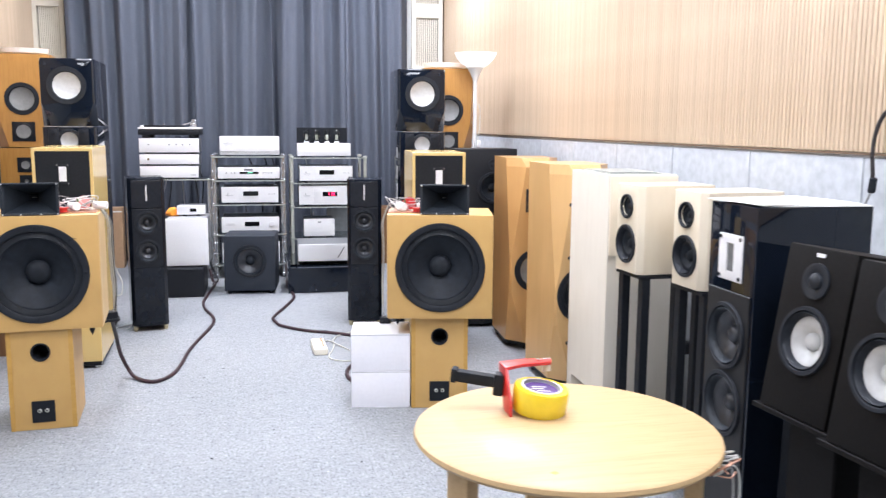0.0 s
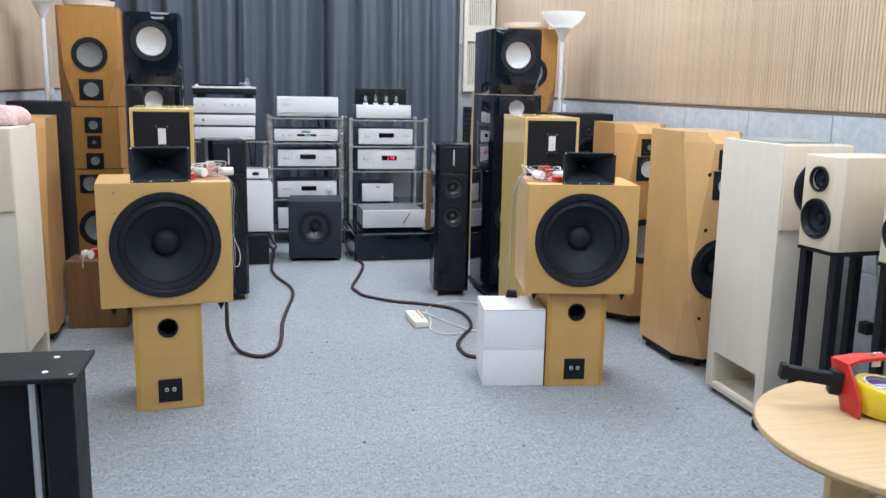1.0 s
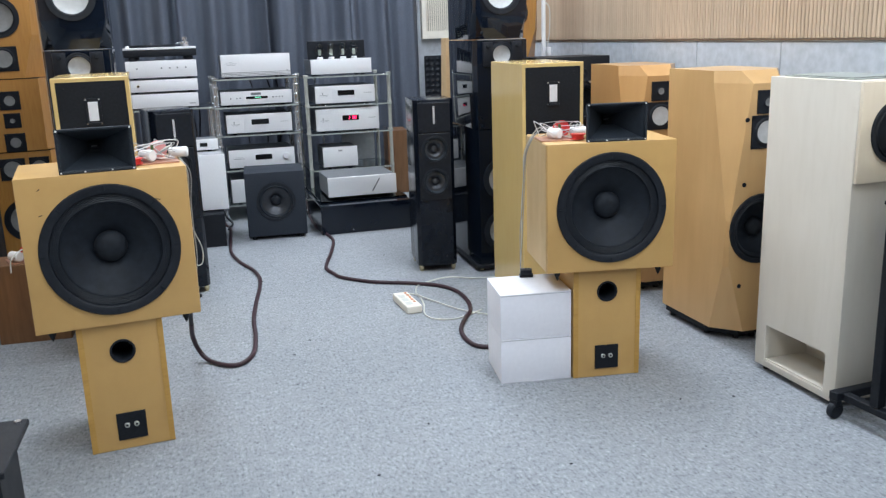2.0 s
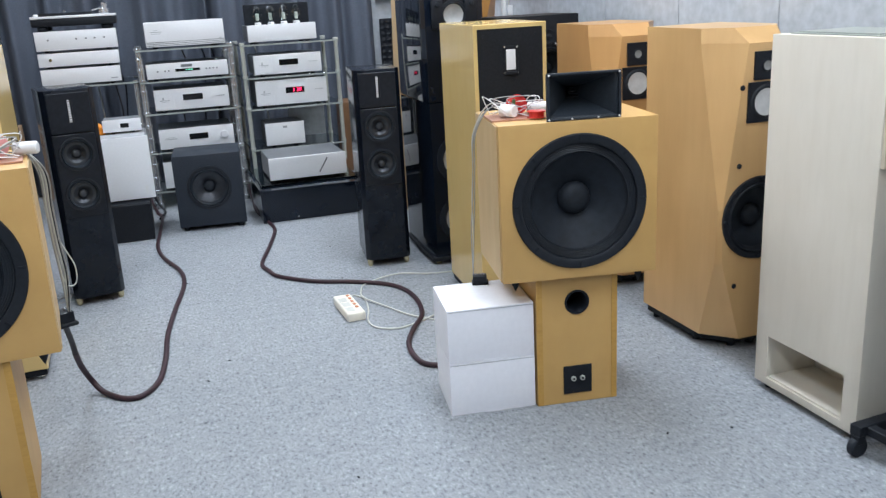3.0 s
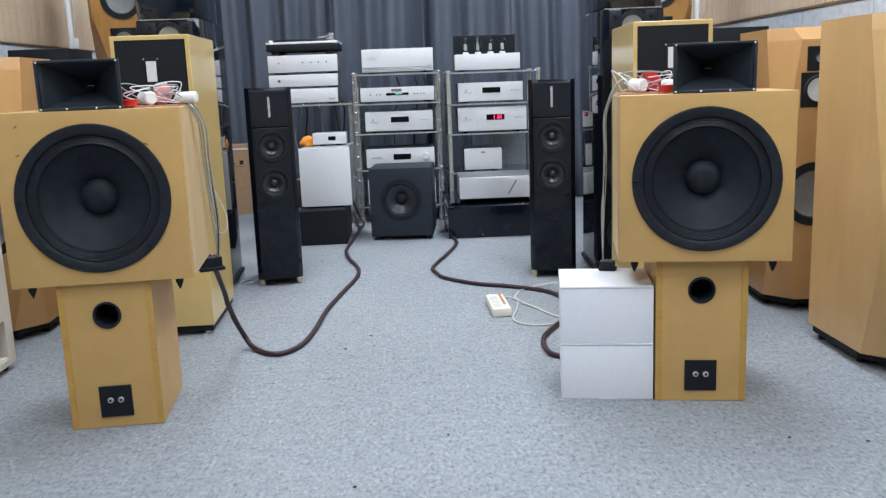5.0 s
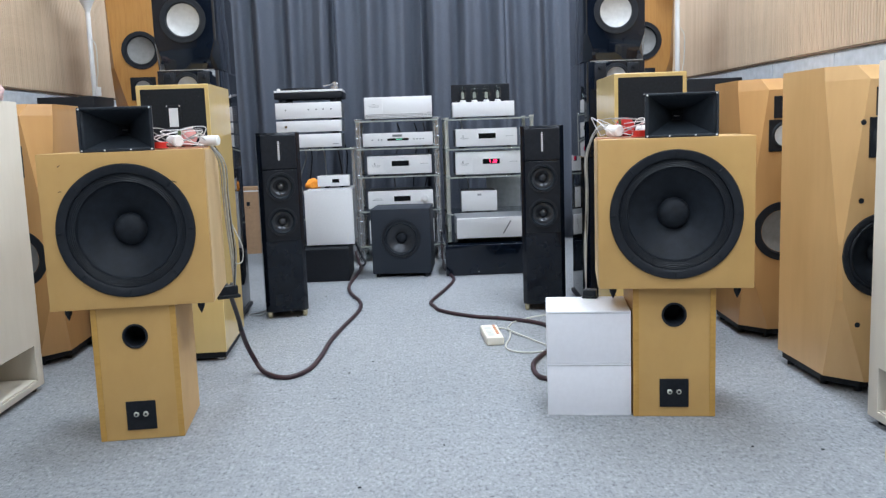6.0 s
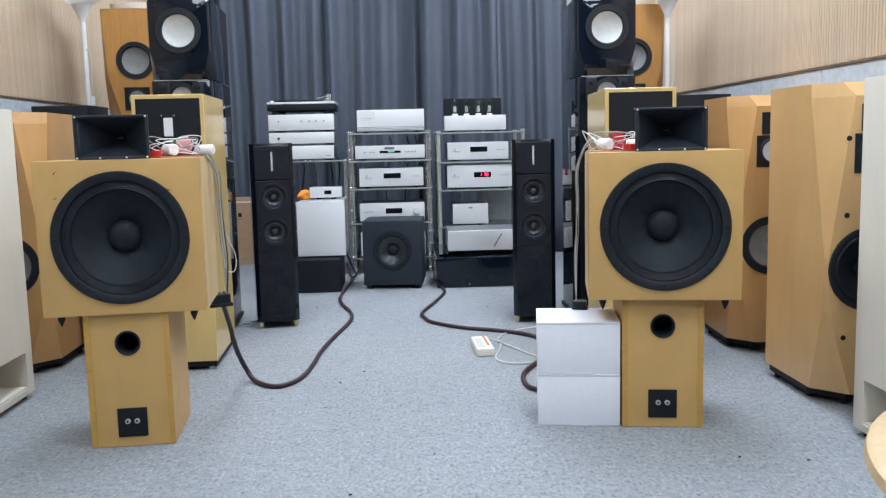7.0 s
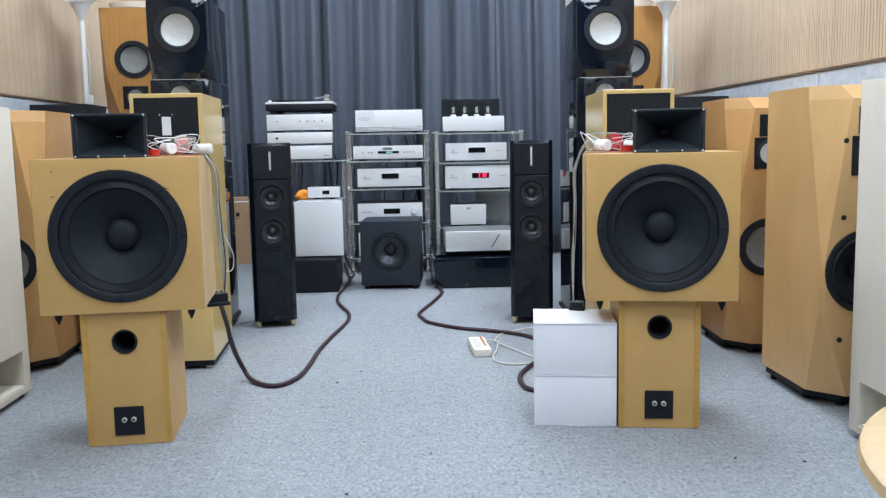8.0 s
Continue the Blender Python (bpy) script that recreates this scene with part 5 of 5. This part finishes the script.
def studio_monitor(x, y, turn, tilt):
    m = pose(x, y, 0.572, 0, 0, turn)
    st = thing("monitor_stand", pose(x, y, 0, 0, 0, turn), "heavy dark monitor stand with a tilted top", "speaker stand", "studio monitor stands")
    part("column", box(-0.07, 0.07, 0.06, 0.22, 0.02, 0.537, 0.004, 1), STUDIO_BLACK, st)
    part("base", box(-0.14, 0.14, 0.0, 0.30, 0, 0.0205, 0.004, 1), STUDIO_BLACK, st)
    part("top_plate", moved(box(-0.12, 0.12, 0.0, 0.27, -0.014, -0.002, 0.002, 1), pose(0, 0.0, 0.572, tilt)), STUDIO_BLACK, st)
    t = thing("studio_monitor", m @ pose(0, 0, 0, tilt), "dark brown-black studio monitor with a white woofer, tilted back", "speaker", "studio monitors")
    w, d, h = 0.098, 0.25, 0.355
    part("cabinet", cut(box(-w, w, 0, d, 0, h, 0.005, 2), FRONT, [((0, 0, 0.160), 0.062)], 0.06), STUDIO_BLACK, t)
    driver(t, "woofer", (0, 0, 0.160), FRONT, 0.072, GREYCONE, "plain", RUBBER, "white paper woofer")
    dome = part("tweeter", moved(lathe([(0.038, -0.001), (0.038, 0.004), (0.033, 0.005), (0.018, 0.001), (0.0165, 0.006), (0.010, 0.011), (0, 0.013)], 36), facing_pose((0.0, 0, 0.285), FRONT)), RUBBER, t)
    part("badge", box(-0.012, 0.012, -0.001, 0.0004, 0.335, 0.343), SILVER, t)


studio_monitor(1.085, 2.085, -84, -9)
studio_monitor(1.080, 1.850, -84, -9)


def table():
    t = thing("round_table", pose(0.564, 1.996, 0), "small round light oak side table with splayed legs", "table")
    part("tabletop", lathe([(0, 0.592), (0.262, 0.592), (0.276, 0.596), (0.282, 0.603), (0.280, 0.610), (0.274, 0.614), (0, 0.614)], 96), TABLE_WOOD, t)
    for k in range(3):
        a = -37 + 120 * k
        bm = joined(box(0.222, 0.248, -0.029, 0.029, 0.0, 0.5922, 0.003, 2), box(0.135, 0.2235, -0.029, 0.029, 0.568, 0.5921, 0.003, 1))
        part("leg", moved(bm, pose(0, 0, 0, 0, 0, a)), TABLE_WOOD, t, "flat bent-wood leg")
    part("apron", moved(lathe([(0.09, 0.0), (0.16, 0.0), (0.16, 0.02), (0.09, 0.02)], 40), pose(0, 0, 0.573)), TABLE_WOOD, t)
    part("knot", lathe([(0, 0.6144), (0.006, 0.6143), (0.007, 0.6138)], 16), BIRCH_EDGE, t).matrix_basis = pose(-0.09, -0.20, 0)


table()


def tape_dispenser():
    t = thing("tape_dispenser", pose(0.536, 2.110, 0.6142, 0, 0, 0), "red hand tape dispenser with black handle and yellow tape", "tape dispenser")
    m = pose(0.004, -0.02, 0.003, 5, 6, 0)
    roll = part("tape_roll", moved(lathe([(0.040, 0), (0.052, 0), (0.054, 0.003), (0.054, 0.045), (0.052, 0.048), (0.040, 0.048)], 56), m), YELLOW_TAPE, t, "roll of yellow packing tape")
    part("core", moved(lathe([(0.036, 0.001), (0.0395, 0.0), (0.0395, 0.0495), (0.036, 0.0495)], 48), m), PAPER, roll, "white cardboard core")
    hub = part("hub", moved(joined(rod(0.0355, 0.044, 40, 0.003)), m), PURPLE, t, "purple printed hub label")
    part("hub_print", moved(joined(box(-0.018, 0.012, 0.006, 0.010, 0.0441, 0.0446), box(-0.02, 0.004, -0.004, 0.0, 0.0441, 0.0446), box(-0.012, 0.016, -0.014, -0.011, 0.0441, 0.0446)), m), PAPER, hub, "white printed bars")
    part("frame_plate", loft([[(-0.060, y0, z), (-0.055, y0, z), (-0.055, y1, z), (-0.060, y1, z)] for z, y0, y1 in ((0.0, -0.046, 0.002), (0.03, -0.042, 0.014), (0.062, -0.022, 0.034), (0.0835, -0.008, 0.040))], 0.001), RED, t, "red metal frame")
    part("top_guard", loft([[(-0.060, -0.008, z), (-0.02, 0.012, z), (0.042, 0.018, z), (0.050, 0.044, z), (-0.005, 0.052, z), (-0.060, 0.040, z)] for z in (0.080, 0.087)], 0.002), RED, t, "red metal guard")
    part("cutter", box(0.032, 0.049, 0.043, 0.0455, 0.060, 0.0875), SILVER, t, "toothed steel cutter")
    part("rivet", moved(rod(0.005, 0.003, 14), pose(0.02, 0.032, 0.087)), CHROME, t)
    m = pose(-0.058, 0.012, 0.052, 0, -84, -22)
    grip = part("handle", moved(joined(box(-0.011, 0.011, -0.012, 0.012, 0, 0.098, 0.004, 2), box(-0.014, 0.014, -0.013, 0.013, 0.092, 0.104, 0.003, 2), box(-0.0125, -0.0108, -0.006, 0.006, 0.01, 0.088, 0.0005, 1)), m), CAP, t, "black plastic grip")
    part("socket", moved(box(-0.026, 0.017, -0.014, 0.014, -0.002, 0.018, 0.003, 2), m), RUBBER, grip)


tape_dispenser()


def wire_tangle():
    """Thin wires caught at the table's rim, their ends hanging."""
    t = thing("wire_tangle", pose(0.792, 1.838, 0.587), "tangle of thin pale wires hanging at the table rim", "wire")
    rnd = random.Random(5)
    for k in range(7):
        p = [(rnd.uniform(-0.035, 0.03), rnd.uniform(-0.02, 0.02), rnd.uniform(-0.018, 0.022)) for i in range(5)]
        part("wire", tube(p, 0.0014, 8, 6), (CABLE_WHITE, COPPER, CABLE_GREY)[k % 3], t)
    for k in range(2):
        part("wire", tube([(0.0, 0.0, 0.0), (0.022 + 0.012 * k, 0.0, -0.02), (0.026 + 0.01 * k, 0.004, -0.16), (0.018 + 0.016 * k, 0.01, -0.34), (0.03 + 0.02 * k, 0.02, -0.586)], 0.0018, 10, 6), CABLE_WHITE if k else CABLE_GREY, t)


wire_tangle()


def wall_cable():
    """A dark lead hung over the edge of the wall boards, with its plug."""
    t = thing("wall_cable", pose(1.550, 2.465, 1.055), "dark cable hung in a loop on the wall boards", "cable")
    part("hook", moved(rod(0.006, 0.05, 12), pose(-0.002, -0.03, 0.14, 0, 90)), CAP, t)
    part("lead", tube([(0.0, 0.02, -0.02), (-0.002, 0.025, 0.06), (0.004, 0.015, 0.125), (0.0, -0.03, 0.158), (0.0, -0.08, 0.13), (0.0, -0.10, 0.02)], 0.0055, 12, 8), CABLE_DARK, t)
    part("plug", moved(rod(0.010, 0.040, 14, 0.003), pose(0.0, 0.022, -0.055, 8, 0, 0)), CAP, t)
    part("thin_lead", tube([(0.0, 0.022, -0.05), (-0.004, 0.04, -0.10), (0.0, 0.05, -0.2), (0.02, 0.06, -0.4)], 0.003, 10, 8), CABLE_GREY, t)


wall_cable()

# ---- left-hand side ----


def left_stand():
    t = thing("speaker_stand", pose(-1.04, 2.90, 0, 0, 0, -2), "empty dark metal speaker stand with a square top plate", "speaker stand")
    part("top_plate", box(-0.125, 0.125, -0.085, 0.125, 0.505, 0.517, 0.002, 1), BLACK, t)
    part("column", joined(box(-0.09, 0.105, 0.0, 0.10, 0.02, 0.505, 0.004, 1), box(0.045, 0.112, -0.065, 0.0, 0.02, 0.505, 0.004, 1)), BLACK, t)
    part("rod", moved(rod(0.012, 0.486, 20), pose(0.02, -0.03, 0.02)), CHROME, t, "chrome tube")
    part("base", box(-0.15, 0.15, -0.12, 0.16, 0, 0.0205, 0.003, 1), BLACK, t)
    for x, y in ((-0.11, -0.07), (0.11, -0.07), (0.11, 0.11), (-0.11, 0.11)):
        part("bolt", moved(rod(0.006, 0.004, 12), pose(x, y, 0.517)), CHROME, t)
    for x, y in ((0.05, -0.04), (0.05, 0.07)):
        part("pad", moved(rod(0.007, 0.002, 14), pose(x, y, 0.517)), PAPER, t)


left_stand()


def walnut_box():
    t = thing("walnut_box", pose(-1.235, 5.09, 0, 0, 0, -4), "low brown walnut speaker box carrying loose crossover parts", "speaker box")
    part("body", box(-0.135, 0.135, 0, 0.17, 0, 0.325, 0.003, 1), BROWN, t)
    c = thing("crossover_board", pose(-1.235, 5.17, 0.3255, 0, 0, 20), "loose crossover parts with white capacitors on the walnut box", "crossover")
    part("board", box(-0.075, 0.075, -0.05, 0.05, 0, 0.004), COPPER, c)
    part("capacitor", moved(rod(0.02, 0.05, 24, 0.003), pose(-0.06, 0, 0.025, 90, 0, 30)), WHITE, c)
    part("capacitor", moved(rod(0.016, 0.05, 24, 0.003), pose(0.06, 0.02, 0.021, 90, 0, 80)), WHITE, c)
    part("coil", joined(rod(0.02, 0.028, 24), rod(0.028, 0.003, 24), moved(rod(0.028, 0.003, 24), pose(0, 0, 0.025))), RED, c).matrix_basis = pose(0.0, 0.0, 0.032, 80, 0, 0)
    part("lead", tube([(-0.08, -0.06, -0.03), (-0.07, -0.052, 0.02), (-0.02, -0.03, 0.05), (0.05, -0.01, 0.03)], 0.003, 8, 8), CABLE_WHITE, c)


walnut_box()


def pink_heap():
    t = thing("pink_bundle", pose(-1.43, 4.34, 0.993), "soft pink bundle lying on the pale cabinet", "bundle")
    part("body", crumple(0.075, 1.3, 0.7), PINK, t)
    part("fold", moved(crumple(0.05, 7.7, 0.8), pose(0.05, 0.08, 0)), PINK, t)


pink_heap()

# ---- cables and small things on the carpet ----


def floor_cable(points, r, material, label, name="speaker_cable"):
    return single(name, tube([(x, y, z + r) for x, y, z in points], r, 12, 12), material, pose(0, 0, 0), label, "cable", "cables on the carpet")


floor_cable([(-0.40, 7.18, 0.06), (-0.37, 7.05, 0.0), (-0.348, 6.93, 0), (-0.370, 6.56, 0), (-0.386, 6.27, 0), (-0.360, 6.04, 0), (-0.300, 5.80, 0), (-0.294, 5.58, 0), (-0.345, 5.25, 0), (-0.378, 5.0, 0), (-0.391, 4.78, 0), (-0.415, 4.60, 0), (-0.465, 4.505, 0), (-0.52, 4.507, 0), (-0.580, 4.575, 0.004), (-0.612, 4.60, 0.040), (-0.628, 4.55, 0.110), (-0.628, 4.47, 0.185)], 0.0088, CABLE_RED, "thick dark red braided speaker cable lying in curves")
floor_cable([(-0.628, 4.475, 0.180), (-0.627, 4.44, 0.225), (-0.626, 4.38, 0.285), (-0.624, 4.325, 0.330)], 0.0080, CABLE_DARK, "dark end of the speaker cable rising to the block")
floor_cable([(0.165, 7.10, 0.10), (0.170, 7.0, 0.02), (0.163, 6.78, 0), (0.190, 6.50, 0), (0.196, 6.31, 0), (0.136, 6.04, 0), (0.056, 5.735, 0), (0.070, 5.60, 0), (0.100, 5.50, 0), (0.225, 5.365, 0), (0.365, 5.285, 0), (0.49, 5.185, 0), (0.542, 5.07, 0), (0.545, 4.92, 0), (0.515, 4.78, 0), (0.455, 4.675, 0), (0.396, 4.55, 0), (0.380, 4.43, 0), (0.402, 4.345, 0), (0.50, 4.30, 0.0)], 0.0088, CABLE_RED, "thick dark red braided speaker cable lying in curves")
floor_cable([(0.86, 5.22, 0), (0.70, 5.25, 0), (0.554, 5.256, 0.018), (0.42, 5.245, 0.0), (0.380, 5.17, 0), (0.364, 5.06, 0.007), (0.421, 4.945, 0), (0.482, 4.806, 0), (0.57, 4.70, 0)], 0.0036, CABLE_WHITE, "thin white mains cable looped on the carpet", "mains_cable")
floor_cable([(0.300, 5.05, 0.010), (0.334, 5.125, 0.0), (0.366, 5.065, 0.0), (0.352, 4.94, 0), (0.327, 4.845, 0), (0.322, 4.78, 0), (0.346, 4.730, 0), (0.406, 4.702, 0), (0.468, 4.720, 0), (0.56, 4.77, 0)], 0.0036, CABLE_WHITE, "thin white mains cable looped on the carpet", "mains_cable")
floor_cable([(-0.60, 5.80, 0), (-0.72, 5.72, 0), (-0.82, 5.62, 0), (-0.76, 5.60, 0.0), (-0.73, 5.63, 0.03)], 0.003, CABLE_GREY, "thin grey cable behind the slim tower", "thin_cable")
floor_cable([(-0.36, 6.90, 0), (-0.33, 6.98, 0.02), (-0.36, 7.10, 0.05), (-0.42, 7.12, 0.2)], 0.007, RUBBER, "black mains cable beside the rack", "mains_cable")



def power_strip():
    t = thing("power_strip", pose(0.2815, 4.955, 0, 0, 0, 2), "short white power strip with orange switches on the carpet", "power strip")
    part("case", box(-0.035, 0.035, -0.112, 0.112, 0, 0.034, 0.008, 3), CREAM, t)
    for k in range(5):
        part("switch", box(0.012, 0.023, -0.058 + 0.034 * k, -0.042 + 0.034 * k, 0.034, 0.0375, 0.001, 1), SWITCH, t, "orange rocker switch")
    for k in range(3):
        part("socket_face", box(-0.026, 0.004, -0.085 + 0.055 * k, -0.042 + 0.055 * k, 0.0335, 0.0346), CABLE_WHITE, t)


power_strip()

rnd_lint = random.Random(5)
lint = [moved(box(-0.004, 0.004, -0.002, 0.002, 0, 0.002), pose(rnd_lint.uniform(-0.9, 1.1), rnd_lint.uniform(3.0, 6.2), 0.0005, 0, 0, rnd_lint.uniform(0, 180))) for k in range(26)]
single("carpet_lint", joined(*lint), CAP, pose(0, 0, 0), "tiny dark crumbs scattered on the carpet", "crumbs", kind="stuff")

# ---- pieces of the walls ----
slats_and_boards(wall_right, right_x, 1)
slats_and_boards(wall_left, left_x, -1)
